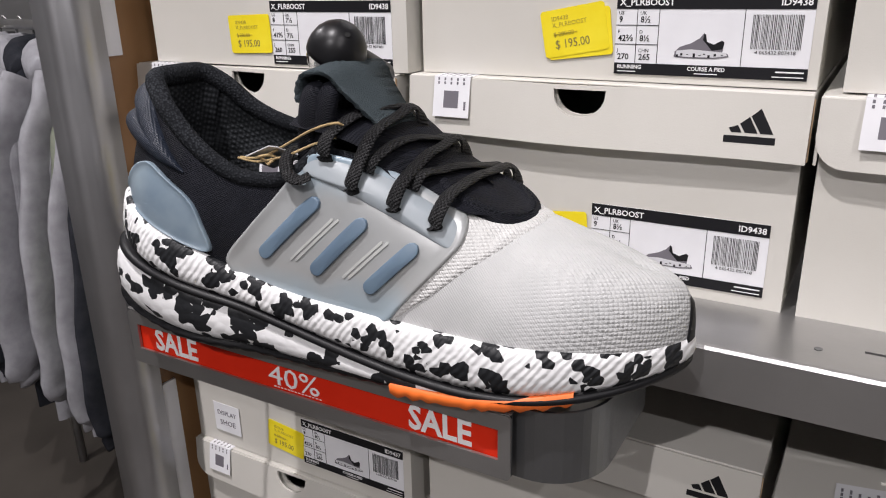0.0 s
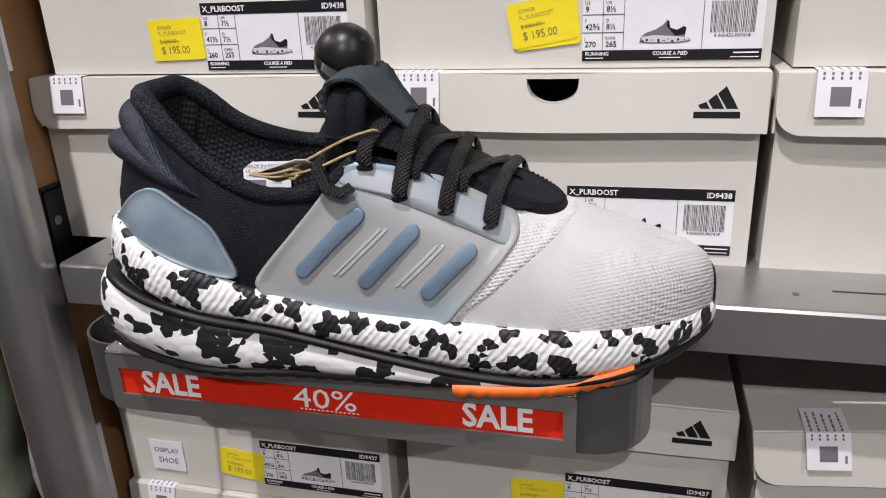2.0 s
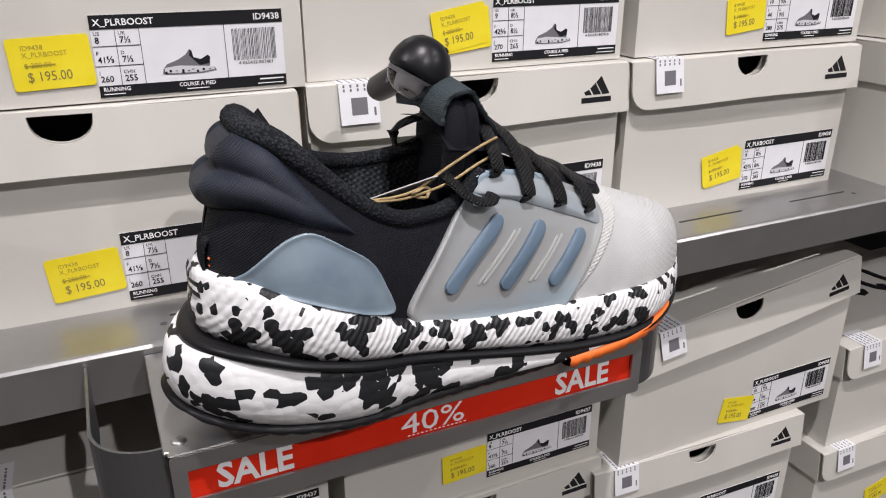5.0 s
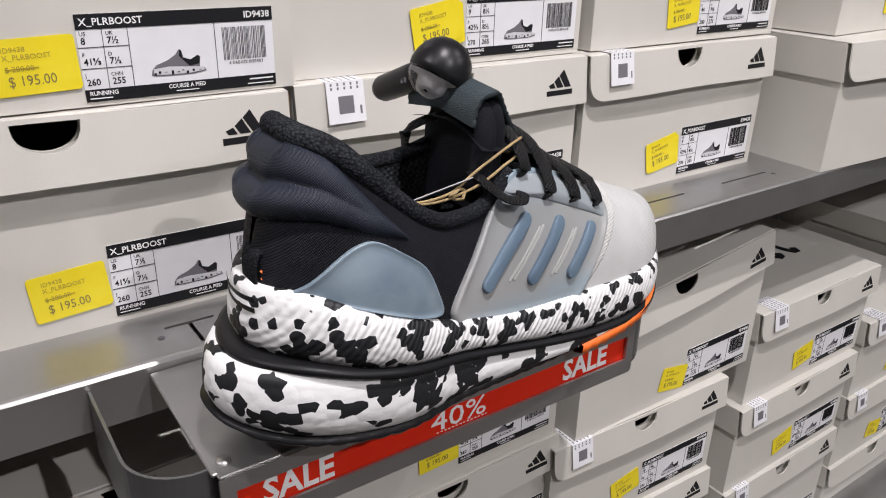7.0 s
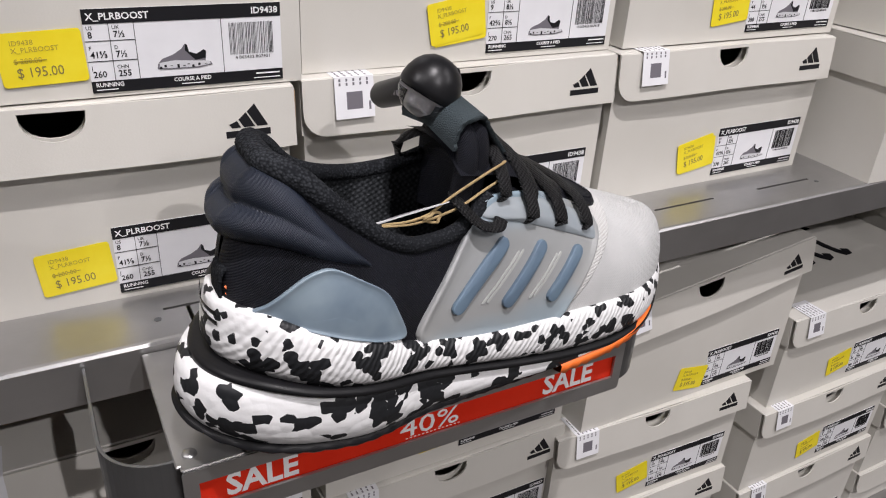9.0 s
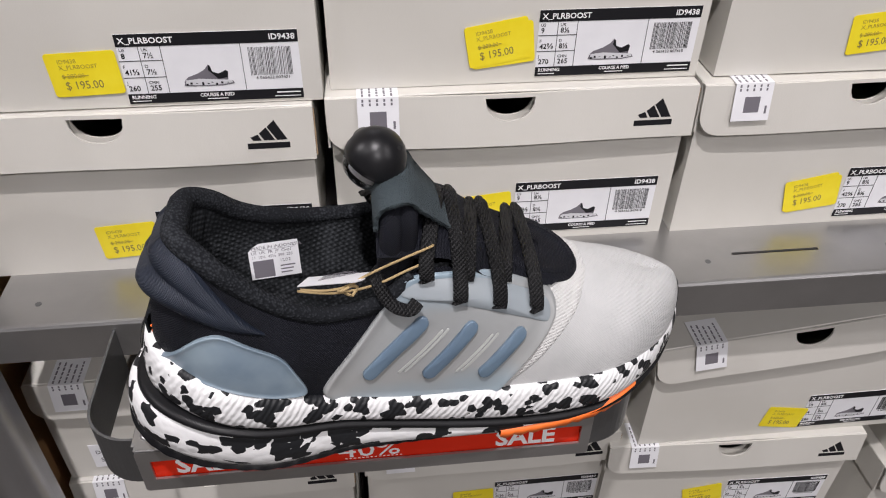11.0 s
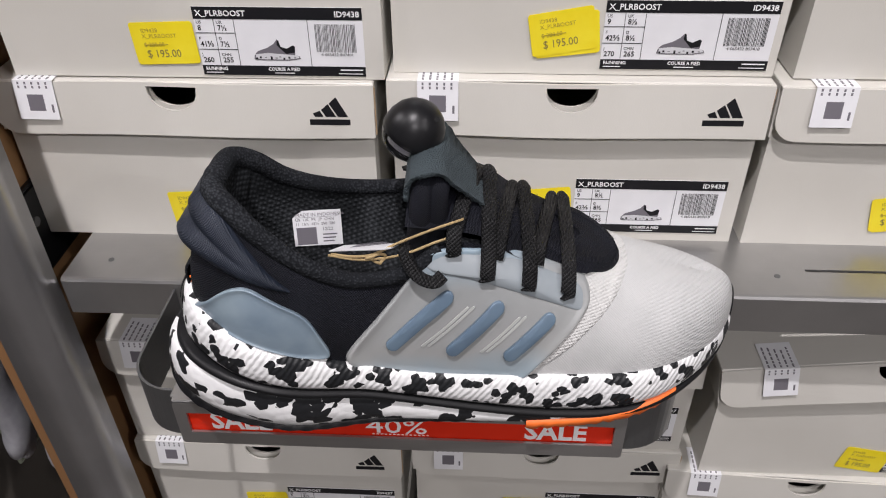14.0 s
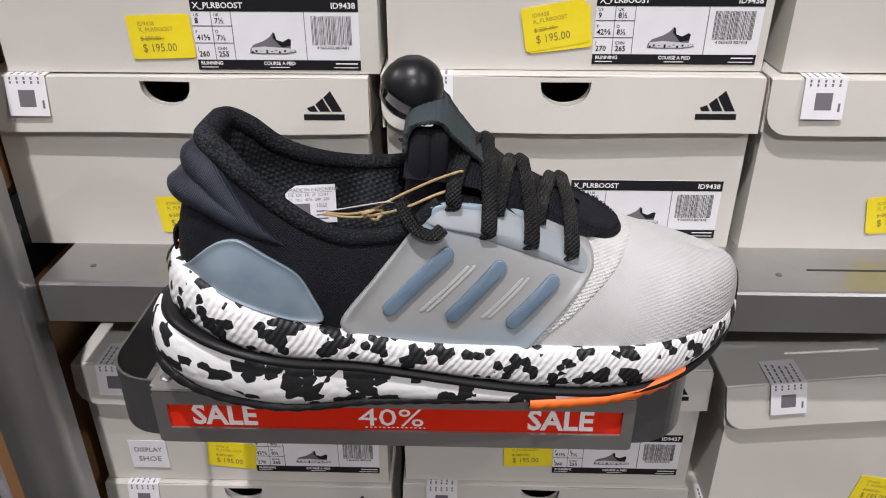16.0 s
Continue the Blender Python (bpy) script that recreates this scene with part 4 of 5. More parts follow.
def on_skin(x, z, off=0.0, from_a=6):
    """The point of the outer skin seen at (x, z) from the aisle, raised by off."""
    d = (FINE[from_a:, :, 0] - x) ** 2 + (FINE[from_a:, :, 2] - z) ** 2
    i, j = np.unravel_index(np.argmin(d), d.shape)
    i += from_a
    p, n = FINE[i, j].copy(), FINE_N[i, j]
    p[0] += (x - p[0])
    p[2] += (z - p[2])
    p[1] -= ((x - FINE[i, j, 0]) * n[0] + (z - FINE[i, j, 2]) * n[2]) / min(n[1], -0.2)
    return p + n * off, n


def skin_part(name, lo, hi, mat, label, lift=0.0):
    """Both sides of the upper between two stations."""
    out = OUT_SKIN[lo:hi + 1] + OUT_N[lo:hi + 1] * lift
    inn = IN_SKIN[lo:hi + 1] + IN_N[lo:hi + 1] * lift
    bm = grid_mesh(out)
    grid_mesh(inn, into=bm)
    bmesh.ops.remove_doubles(bm, verts=bm.verts, dist=0.0002)
    return part(name, at_shoe(bm), mat, shoe, label, True)


along = HEEL + (TOE - HEEL) * (1 - np.cos(np.linspace(0, math.pi, NA))) / 2
SPLIT = int(np.argmin(abs(along + 0.2005)))
OPEN = int(np.argmin(abs(along + 0.246)))
skin_part("upper", 0, SPLIT, KNIT, "black knit upper")
skin_part("toe_box", SPLIT, NA - 1, WHITE_MESH, "white mesh toe box")
# thicker knit band between the cage and the toe, up to a curved seam
SEAM = [(-0.1925, 1.1425), (-0.1740, 1.1565), (-0.1585, 1.1690), (-0.1465, 1.1775), (-0.1390, 1.1825), (-0.1375, 1.1850)]
stations = []
for sx, sz in SEAM:
    gap = (FINE[:, :, 0] - sx) ** 2 + (FINE[:, :, 2] - sz) ** 2
    stations.append(np.unravel_index(np.argmin(gap), gap.shape))
seam_s = np.maximum.accumulate([j / 160 for i, j in stations]) + np.arange(len(stations)) * 1e-4
seam_a = [i / 720 * (NA - 1) for i, j in stations]


def seam_band(grid, nrm):
    rows = []
    for j in range(NS):
        end = np.interp(j / (NS - 1), seam_s, seam_a)
        row = []
        for q in np.linspace(0, 1, 25):
            a = SPLIT - 4 + (end - SPLIT + 4) * q
            i0 = min(int(a), NA - 2)
            f = a - i0
            lift = 0.0009 if q < 0.97 else -0.0004
            row.append(grid[i0, j] * (1 - f) + grid[i0 + 1, j] * f + nrm[i0, j] * lift)
        rows.append(row)
    return rows


band_mesh = grid_mesh(seam_band(OUT_SKIN, OUT_N))
grid_mesh(seam_band(IN_SKIN, IN_N), into=band_mesh)
part("toe_band", at_shoe(band_mesh), BAND_MESH, shoe, "coarse white knit band", True)
# black toe bumper round the inner side of the tip
bumper = []
for k in np.linspace(0, 1, 7):
    row = []
    for side, grid, nrm in ((0, OUT_SKIN, OUT_N), (1, IN_SKIN, IN_N)):
        for i in (range(NA - 9, NA) if side == 0 else range(NA - 2, NA - 34, -1)):
            far = (NA - 1 - i) / (8 if side == 0 else 33)
            u = 0.46 * k * max(0.0, 1 - far ** 2) * (NS - 1)
            j0 = int(u)
            p = grid[i, j0] * (1 - u + j0) + grid[i, min(j0 + 1, NS - 1)] * (u - j0)
            row.append(p + nrm[min(i, NA - 3), max(j0, 2)] * (0.0010 if k < 1 else 0.0001))
    bumper.append(row)
part("toe_bumper", at_shoe(grid_mesh(bumper)), RUBBER, shoe, "black rubber toe bumper", True)
# black bars across the back of the upper foam
for k in range(3):
    low_k, high_k = 0.50 + 0.17 * k, 0.58 + 0.17 * k
    rows = []
    for kk, inset in ((low_k, 0.0003), (low_k, -0.0016), (high_k, -0.0014), (high_k, 0.0003)):
        line = outline(-0.3930, -0.0600, inset, 150)
        pts = [(x, y) for x, y in line if x < -0.3850]
        pts.sort(key=lambda q: q[1])
        rows.append([(x, y, PLATE_Z(x) * (1 - kk) + TOP_EDGE(x) * kk) for x, y in pts])
    count = min(len(r) for r in rows)
    part("heel_bar", at_shoe(grid_mesh([[r[round(i * (len(r) - 1) / (count - 1))] for i in range(count)] for r in rows])), RUBBER, shoe, "black bar on the heel foam", True)

# collar: padded rim along the opening
rim = [OUT_SKIN[i, -1] for i in range(0, OPEN + 1)][::-1] + [IN_SKIN[i, -1] for i in range(1, OPEN + 1)]
rim = rim[::3]
rim = [rim[0]] + [(rim[k - 1] + 2 * rim[k] + rim[k + 1]) / 4 for k in range(1, len(rim) - 1)] + [rim[-1]]
rim = smooth_path(rim, 3)
size = [0.0062 - 0.0018 * min(1, abs(k / (len(rim) - 1) - 0.5) * 2.4) for k in range(len(rim))]
part("collar", at_shoe(tube([p + np.array((0, 0, -0.002)) for p in rim], size, 12)), COLLAR, shoe, "padded charcoal collar", True)

# lining and insole
rows = []
for k in np.linspace(0, 1, 16):
    row = []
    for inner, grid in ((False, OUT_SKIN), (True, IN_SKIN)):
        idx = range(0, OPEN + 26, 2) if not inner else range(2, OPEN + 26, 2)
        pts = []
        for i in idx:
            top, foot = grid[min(i, OPEN + 26), -1], grid[i, 0]
            mid = np.array((np.clip(foot[0], -0.366, -0.05), 0.314 + (foot[0] + 0.36) * 0.10, 0))
            low = np.array((mid[0] + (foot[0] - mid[0]) * 0.5, mid[1] + (foot[1] - mid[1]) * 0.80, foot[2] + 0.004))
            low[2] = min(low[2], 1.172)
            p = top * (1 - k) + low * k
            belly = math.sin(math.pi * k)
            p[1] += (foot[1] - mid[1]) * 0.10 * belly - (foot[1] - mid[1]) * 0.07
            p[0] += 0.004 * (1 if foot[0] < -0.37 else 0)
            pts.append(p)
        row += pts[::-1] if not inner else pts
    rows.append(row)
part("lining", at_shoe(grid_mesh(rows)), LINING, shoe, "black mesh lining", True)
bed = bmesh.new()
bed.faces.new([bed.verts.new(p) for p in rows[-1]])
part("insole", at_shoe(bed), LINING, shoe, "black insole")

# padded navy heel pillows: two ridges that run round the heel and taper forwards
A_TIP = int(np.argmin(abs(along + 0.3235)))
rows = []
for q in np.linspace(-1, 1, 61):
    grid, nrm = (OUT_SKIN, OUT_N) if q >= 0 else (IN_SKIN, IN_N)
    pos = abs(q) ** 1.0 * A_TIP
    i0 = min(int(pos), A_TIP - 1)
    f = pos - i0
    row = []
    lo = 0.46 + 0.27 * abs(q) ** 1.6
    hi = 0.965 - 0.215 * abs(q) ** 2.2
    for v in np.linspace(0, 1, 25):
        s = (lo + (hi - lo) * v) * (NS - 1)
        j0 = min(int(s), NS - 2)
        g = s - j0
        p = sum(w * grid[i0 + a, j0 + b] for a, b, w in ((0, 0, (1 - f) * (1 - g)), (1, 0, f * (1 - g)), (0, 1, (1 - f) * g), (1, 1, f * g)))
        n = nrm[max(i0, 3), j0]
        if abs(q) < 0.12:
            n = np.array((-1, n[1] * abs(q) / 0.12, 0.1))
        n = n / np.linalg.norm(n)
        two = abs(math.sin(math.pi * v * 2)) ** 0.75 * (0.0052 if v > 0.5 else 0.0072) + 0.0014 * math.sin(math.pi * v) ** 0.5
        fade = min(1.0, abs(q) * 1.25) ** 2
        ridge = two * (1 - fade) + 0.0056 * math.sin(math.pi * v) ** 0.6 * fade
        taper = max(0.0, 1 - abs(q) ** 3.0) ** 0.6
        row.append(p + n * (ridge * taper + 0.0009 * (math.sin(math.pi * v) ** 0.4)))
    rows.append(row)
part("heel_pillow", at_shoe(grid_mesh(rows)), NAVY, shoe, "padded navy satin heel pillow", True)


def patch(name, line, mat, label, thick, edge=0.0012, rings=9, parent=None, dome=0.0, steps=6, base=0.0, smooth_line=True, sunk=0.0):
    """A moulded piece on the outer skin: an outline in (x, z), a rounded rim and a face raised by thick."""
    loop = closed_path(line, steps) if smooth_line else [np.array(p) for p in line]
    loop = [np.array(p, float) for p in loop]
    mid = sum(loop) / len(loop)
    levels = [(1.0, 0.0), (1.0, 0.45), (0.992, 0.8), (0.978, 1.0), (0.955, 1.0 - 0.15 * sunk), (0.92, 1.0 - 0.6 * sunk)] + [(k, 1.0 - sunk) for k in np.linspace(0.87, 0.0, rings)[:-1]]
    bm, vs = bmesh.new(), []
    for k, up in levels:
        ring = []
        for p in loop:
            x, z = mid + (p - mid) * k
            ring.append(on_skin(x, z, base + thick * up + dome * (1 - k * k))[0])
        vs.append([bm.verts.new(p) for p in ring])
    for q, s in zip(vs, vs[1:]):
        for j in range(len(q)):
            bm.faces.new((q[j - 1], q[j], s[j], s[j - 1]))
    last = bm.verts.new(on_skin(mid[0], mid[1], base + thick * (1 - sunk) + dome)[0])
    for j in range(len(loop)):
        bm.faces.new((vs[-1][j - 1], vs[-1][j], last))
    return part(name, at_shoe(bm), mat, parent or shoe, label, True)


CAGE_LINE = [(-0.2935, 1.163), (-0.2925, 1.155), (-0.287, 1.1495), (-0.26, 1.1445), (-0.225, 1.1395), (-0.204, 1.1375), (-0.197, 1.1405), (-0.190, 1.1490),
             (-0.178, 1.1625), (-0.168, 1.1745), (-0.1645, 1.1815), (-0.1675, 1.1895), (-0.180, 1.1960), (-0.205, 1.2075), (-0.228, 1.2150), (-0.245, 1.2175), (-0.2535, 1.2110), (-0.2620, 1.2000), (-0.2780, 1.1815)]
cage = patch("cage", CAGE_LINE, CAGE, "smoky translucent grey plastic lacing cage", 0.0030, steps=4, rings=14, sunk=0.5)
CLIP_LINE = [(-0.3735, 1.1865), (-0.3660, 1.1935), (-0.3545, 1.2040), (-0.3460, 1.2085), (-0.3375, 1.2083), (-0.3250, 1.2000), (-0.3130, 1.1900), (-0.3065, 1.1775), (-0.3025, 1.1640), (-0.3150, 1.1665), (-0.3300, 1.1735), (-0.3450, 1.1800), (-0.3600, 1.1850)]
clip = patch("heel_clip", CLIP_LINE, CLIP, "blue-grey translucent plastic heel clip", 0.0030, steps=5, sunk=0.35)


def bar_line(a, b, r, n=7):
    a, b = np.array(a), np.array(b)
    d = (b - a) / np.linalg.norm(b - a)
    side = np.array((-d[1], d[0]))
    out = []
    for c, start in ((b, -1), (a, 1)):
        for t in np.linspace(-math.pi / 2, math.pi / 2, n):
            out.append(c + (d * math.cos(t) * -start * 1.0 + side * math.sin(t) * -start * 1.0) * r)
    return out[:n] + [out[n - 1] + (out[n] - out[n - 1]) * k for k in np.linspace(0, 1, 10)[1:-1]] + out[n:] + [out[-1] + (out[0] - out[-1]) * k for k in np.linspace(0, 1, 10)[1:-1]]


for a, b in (((-0.2695, 1.1665), (-0.2410, 1.1938)), ((-0.2375, 1.1618), (-0.2145, 1.1855)), ((-0.2065, 1.1568), (-0.1870, 1.1758))):
    patch("stripe_bar", bar_line(a, b, 0.0037), BLUE, "raised dusty-blue bar", 0.0022, rings=4, parent=cage, dome=0.0008, smooth_line=False, base=0.0014)
for a, b in (((-0.2520, 1.1645), (-0.2285, 1.1870)), ((-0.2205, 1.1595), (-0.2010, 1.1785))):
    for k in (-0.0016, 0.0016):
        patch("rib", bar_line((a[0] + k, a[1]), (b[0] + k, b[1]), 0.0007), PALE, "pale raised rib", 0.0006, rings=3, parent=cage, smooth_line=False, base=0.0014)

RIM_LINE = [(-0.2505, 1.2085), (-0.2492, 1.2120), (-0.2440, 1.2152), (-0.2300, 1.2135), (-0.2050, 1.2048), (-0.1800, 1.1932), (-0.1695, 1.1872), (-0.1660, 1.1830), (-0.1685, 1.1770), (-0.1860, 1.1840), (-0.2100, 1.1940), (-0.2300, 1.2020)]
patch("cage_rim", RIM_LINE, RIM, "thick bluish rolled rim with lace slots", 0.0003, rings=8, parent=cage, dome=0.0024, base=0.0017, steps=4)

# ---- tongue, eyestay and laces ----
RIDGE = curve([-0.262, -0.2257, -0.2054, -0.1807, -0.165, -0.1440], [1.2400, 1.2322, 1.2168, 1.2025, 1.1962, 1.1862])


def throat(x, y, lift=0.0):
    """Height of the lacing area over the instep: steep to the aisle, flatter to the inner side."""
    off = y - (0.329 + 0.14 * (x + 0.25))
    return float(RIDGE(x)) + lift - (4.2 + (4.8 * min(1.0, max(0.0, (-0.175 - x) / 0.03)) if off < 0 else 0.0)) * off ** 2


rows = []
for x in np.linspace(-0.262, -0.1455, 30):
    mid = 0.329 + 0.14 * (x + 0.25)
    half = 0.032 * min(1, max(0.02, (-0.1445 - x) / 0.022)) ** 0.5
    rows.append([(x, mid + half * k, throat(x, mid + half * k)) for k in np.linspace(-1, 1, 17)])
part("tongue", at_shoe(grid_mesh(rows)), KNIT, shoe, "black knit tongue", True)

# stitched black eyestay round the front of the lacing
rows = []
for a in np.linspace(-2.2, 2.2, 41):
    cx, cy = -0.1720, 0.3390
    row = []
    for r, up in ((0.0040, 0.0012), (0.0120, 0.0014), (0.0205, 0.0014), (0.0212, 0.0024), (0.0252, 0.0022), (0.0262, 0.0008), (0.0264, -0.003)):
        x, y = cx + r * 1.08 * math.cos(a), cy + r * 0.98 * math.sin(a)
        row.append((x, y, throat(x, y, up) - 0.0012 * max(0, (r - 0.02) / 0.006)))
    rows.append(row)
part("eyestay", at_shoe(grid_mesh(rows)), KNIT, shoe, "black stitched eyestay", True)
for a in np.linspace(-1.5, 1.5, 28):
    x, y = -0.1720 + 0.0243 * 1.08 * math.cos(a), 0.3390 + 0.0243 * 0.98 * math.sin(a)
    x2, y2 = -0.1720 + 0.0243 * 1.08 * math.cos(a + 0.06), 0.3390 + 0.0243 * 0.98 * math.sin(a + 0.06)
    part("stitch", at_shoe(tube([(x, y, throat(x, y, 0.0018)), (x2, y2, throat(x2, y2, 0.0018))], 0.0004, 6)), COLLAR, shoe)

# upright padded tongue: a thick rolled edge towards the aisle and a sheet behind it
for dx, dy in ((-0.0035, 0.0), (0.0045, 0.003)):
    roll = smooth_path([(-0.2555 + dx, 0.3040 + dy, 1.2020), (-0.2530 + dx, 0.3030 + dy, 1.2200), (-0.2510 + dx, 0.3030 + dy, 1.2360), (-0.2505 + dx, 0.3060 + dy, 1.2445), (-0.2495 + dx, 0.3110 + dy, 1.2470)], 6)
    part("tongue_roll", at_shoe(tube(roll, 0.0058, 14)), KNIT, shoe, "black padded tongue edge", True)
rows = []
for z in np.linspace(1.190, 1.2510, 12):
    x = -0.2540 + 0.0045 * (z - 1.19) / 0.066
    rows.append([(x + 0.004 * math.cos(k * 1.4), 0.3320 + (0.027 if z > 1.235 else 0.031) * k, z - 0.003 * k * k) for k in np.linspace(-1, 1, 15)])
part("tongue_back", at_shoe(grid_mesh(rows)), KNIT, shoe, "black tongue lining", True)


def strap(path, half, thick, into=None):
    rows_top, n = [], len(path)
    for i, p in enumerate(path):
        d = np.array(path[min(i + 1, n - 1)]) - np.array(path[max(i - 1, 0)])
        nv = np.array((-d[2], 0, d[0]))
        nv = nv / np.linalg.norm(nv)
        w = half[i] if isinstance(half, (list, np.ndarray)) else half
        p = np.array(p)
        row = []
        for y, up in ((-1, 0), (-1, 0.7), (-0.9, 1), (-0.45, 1), (0, 1), (0.45, 1), (0.9, 1), (1, 0.7), (1, 0), (0, 0), (-1, 0)):
            row.append(p + nv * thick * up + np.array((0, y * w, 0)))
        rows_top.append(row)
    return grid_mesh(rows_top, into=into)


# the suede loop: folded over the tongue's top, open to both sides, running down its front
loop_path = smooth_path([(-0.2190, 0.334, 1.2285), (-0.2290, 0.333, 1.2400), (-0.2370, 0.332, 1.2500), (-0.2430, 0.332, 1.2585), (-0.2505, 0.332, 1.2615), (-0.2585, 0.332, 1.2590), (-0.2625, 0.332, 1.2520), (-0.2630, 0.332, 1.2450)], 6)
half = list(np.interp(np.linspace(0, 1, len(loop_path)), [0, 0.3, 0.6, 1], [0.0160, 0.0235, 0.0300, 0.0295]))
loop = strap(loop_path, half, 0.0030)
for v in loop.verts:
    # the ends of the fold sag towards the sides
    v.co.z -= 0.0040 * ((v.co.y - 0.332) / 0.03) ** 2 + 0.0004 * math.sin(v.co.x * 2100 + v.co.y * 900)
    v.co.y += 0.0005 * math.sin(v.co.z * 1500)
part("pull_loop", at_shoe(loop), SUEDE, shoe, "slate-grey suede pull loop", True)


def lace(points, name="lace", width=0.0037):
    path = smooth_path(points, 7)
    ups = []
    for i in range(len(path)):
        d = path[min(i + 1, len(path) - 1)] - path[max(i - 1, 0)]
        up = np.array((0.1, -0.45, 1.0))
        side = np.cross(d, up)
        ups.append(Vector(side / max(np.linalg.norm(side), 1e-9)))
    return part(name, at_shoe(tube(path, width, 10, 0.30, ups)), LACE, shoe, "flat black braided lace", True)


# outer eyelets in the cage's rim, and the places where the laces fold over to the inner side
EYES = [(-0.2392, 1.2150), (-0.2218, 1.2008), (-0.1999, 1.1930), (-0.1790, 1.1860)]
FOLDS = [(-0.2257, 0.3439, 1.2355), (-0.2054, 0.3562, 1.2180), (-0.1807, 0.3706, 1.2018)]


def run(eye, fold, shift, under):
    """One lace from an outer eyelet, over the rim and the tongue, folded down at the inner side."""
    x, z = EYES[eye]
    end = np.array(FOLDS[fold]) + np.array((shift, 0, 0))
    if under:
        start = [on_skin(x + 0.0045, z + 0.0070, 0.0036)[0], on_skin(x + 0.0045, z + 0.0110, 0.0058)[0]]
    else:
        start = [on_skin(x + 0.0008, z - 0.0016, 0.0005)[0], on_skin(x, z + 0.0012, 0.0066)[0], on_skin(x - 0.0002, z + 0.0085, 0.0068)[0]]
    shoulder, points = start[-1], list(start)
    for k in (0.25, 0.5, 0.75, 0.92):
        q = shoulder * (1 - k) + end * k
        q[2] = max(q[2] + 0.0016 * math.sin(math.pi * k), throat(q[0], q[1], 0.0018 if under else 0.0034))
        points.append(q)
    points += [end, end + np.array((0.002, 0.0050, -0.0022)), end + np.array((0.004, 0.0100, -0.0130))]
    lace([tuple(q) for q in points], width=0.0040)


for k in range(3):
    run(k + 1, k, 0.0055, False)
    run(k, k, -0.0005, k > 0)
# the free lace at the collar that dips into the cage's top eyelet, and its twin inside
lace([(-0.2560, 0.3100, 1.2140), (-0.2620, 0.2990, 1.2175), (-0.2610, 0.2900, 1.2145), (-0.2550, 0.2835, 1.2085), (-0.2470, 0.2815, 1.2065), (-0.2425, 0.2850, 1.2085)])
lace([(-0.2400, 0.338, 1.236), (-0.2520, 0.349, 1.236), (-0.2660, 0.3580, 1.2280), (-0.2620, 0.3660, 1.2150)])

# heel tab with orange bars, and the label inside the collar
tab = smooth_path([(-0.3730, 0.3050, 1.1820), (-0.3795, 0.3045, 1.1825), (-0.3812, 0.3040, 1.1920), (-0.3790, 0.3040, 1.2015), (-0.3700, 0.3050, 1.2025)], 6)
heel_tab = part("heel_tab", at_shoe(strap(tab, 0.0075, 0.0014)), COLLAR, shoe, "black woven heel tab", True)
for k in range(3):
    z = 1.1885 + k * 0.0034
    part("tab_bar", at_shoe(tube([(-0.3755 - 0.0010 * k, 0.2963, z), (-0.3795, 0.2963, z - 0.0014)], 0.0008, 6)), ORANGE, heel_tab, "orange bar")

# ---- anti-theft tag on the pull loop ----
TAG = np.array((-0.2598, 0.3358, 1.2635))
tag = thing("security_tag", tuple(TAG), "black plastic anti-theft tag with a clear dome, clipped to a loop", "security tag")
axis = Vector((0.50, -0.05, 0.86)).normalized()
frame_x = axis.orthogonal().normalized()
frame_y = axis.cross(frame_x)


def lathe(profile, n=32):
    """Turned on the tag's axis: (radius, height) from bottom to top."""
    return grid_mesh([[axis * h + (frame_x * math.cos(a) + frame_y * math.sin(a)) * max(r, 0.0001) for a in np.linspace(0, 2 * math.pi, n + 1)[:-1]] for r, h in ((r * 1.08, h * 1.08) for r, h in profile)], True)


part("shell", lathe([(0.0142, -0.0035), (0.0150, -0.0030), (0.0152, 0.0), (0.0146, 0.0040), (0.0128, 0.0085), (0.0100, 0.0120), (0.0062, 0.0146), (0.0025, 0.0155), (0.0, 0.0156), ]), BLACK_PLASTIC, tag, "black plastic cap", True)
part("dome", lathe([(0.0140, -0.0034), (0.0138, -0.0065), (0.0118, -0.0105), (0.0080, -0.0134), (0.0035, -0.0146), (0.0, -0.0147)]), GLASS, tag, "clear plastic dome", True)
part("inner_ring", lathe([(0.0128, -0.0040), (0.0100, -0.0048), (0.0060, -0.0052), (0.0055, -0.0085), (0.0030, -0.0090), (0.0028, -0.0060), (0.0, -0.0060)]), PICTURE_PALE, tag, "silvery inside of the dome", True)
hole_at = axis * 0.0118 + Vector((0.0062, -0.0052, -0.0012))
# solid near-black disc; its colour stands for the shade inside a pin hole
part("hole_shade_disc", tube([hole_at, hole_at + Vector((0.0006, -0.0006, 0.0006))], 0.0015, 12), HOLE_SHADE, tag, "dark disc painted as the shade in a small hole")
stem = [Vector((0.0, 0.006, -0.001)), Vector((-0.0018, 0.022, -0.0070)), Vector((-0.0044, 0.0490, -0.0175)), Vector((-0.0048, 0.0525, -0.0188)), Vector((-0.0049, 0.0535, -0.0192))]
part("stem", tube(stem, [0.0078, 0.0080, 0.0076, 0.0062, 0.003], 20), BLACK_PLASTIC, tag, "black plastic barrel", True)
marks = bmesh.new()
for k in range(6):
    y = 0.018 + k * 0.0034
    box(-0.0098, -0.0094, y, y + 0.0020, -0.0085 - k * 0.0009, -0.0060 - k * 0.0009, into=marks)
part("stem_print", marks, GREY_INK, tag, "faint unreadable moulded print")

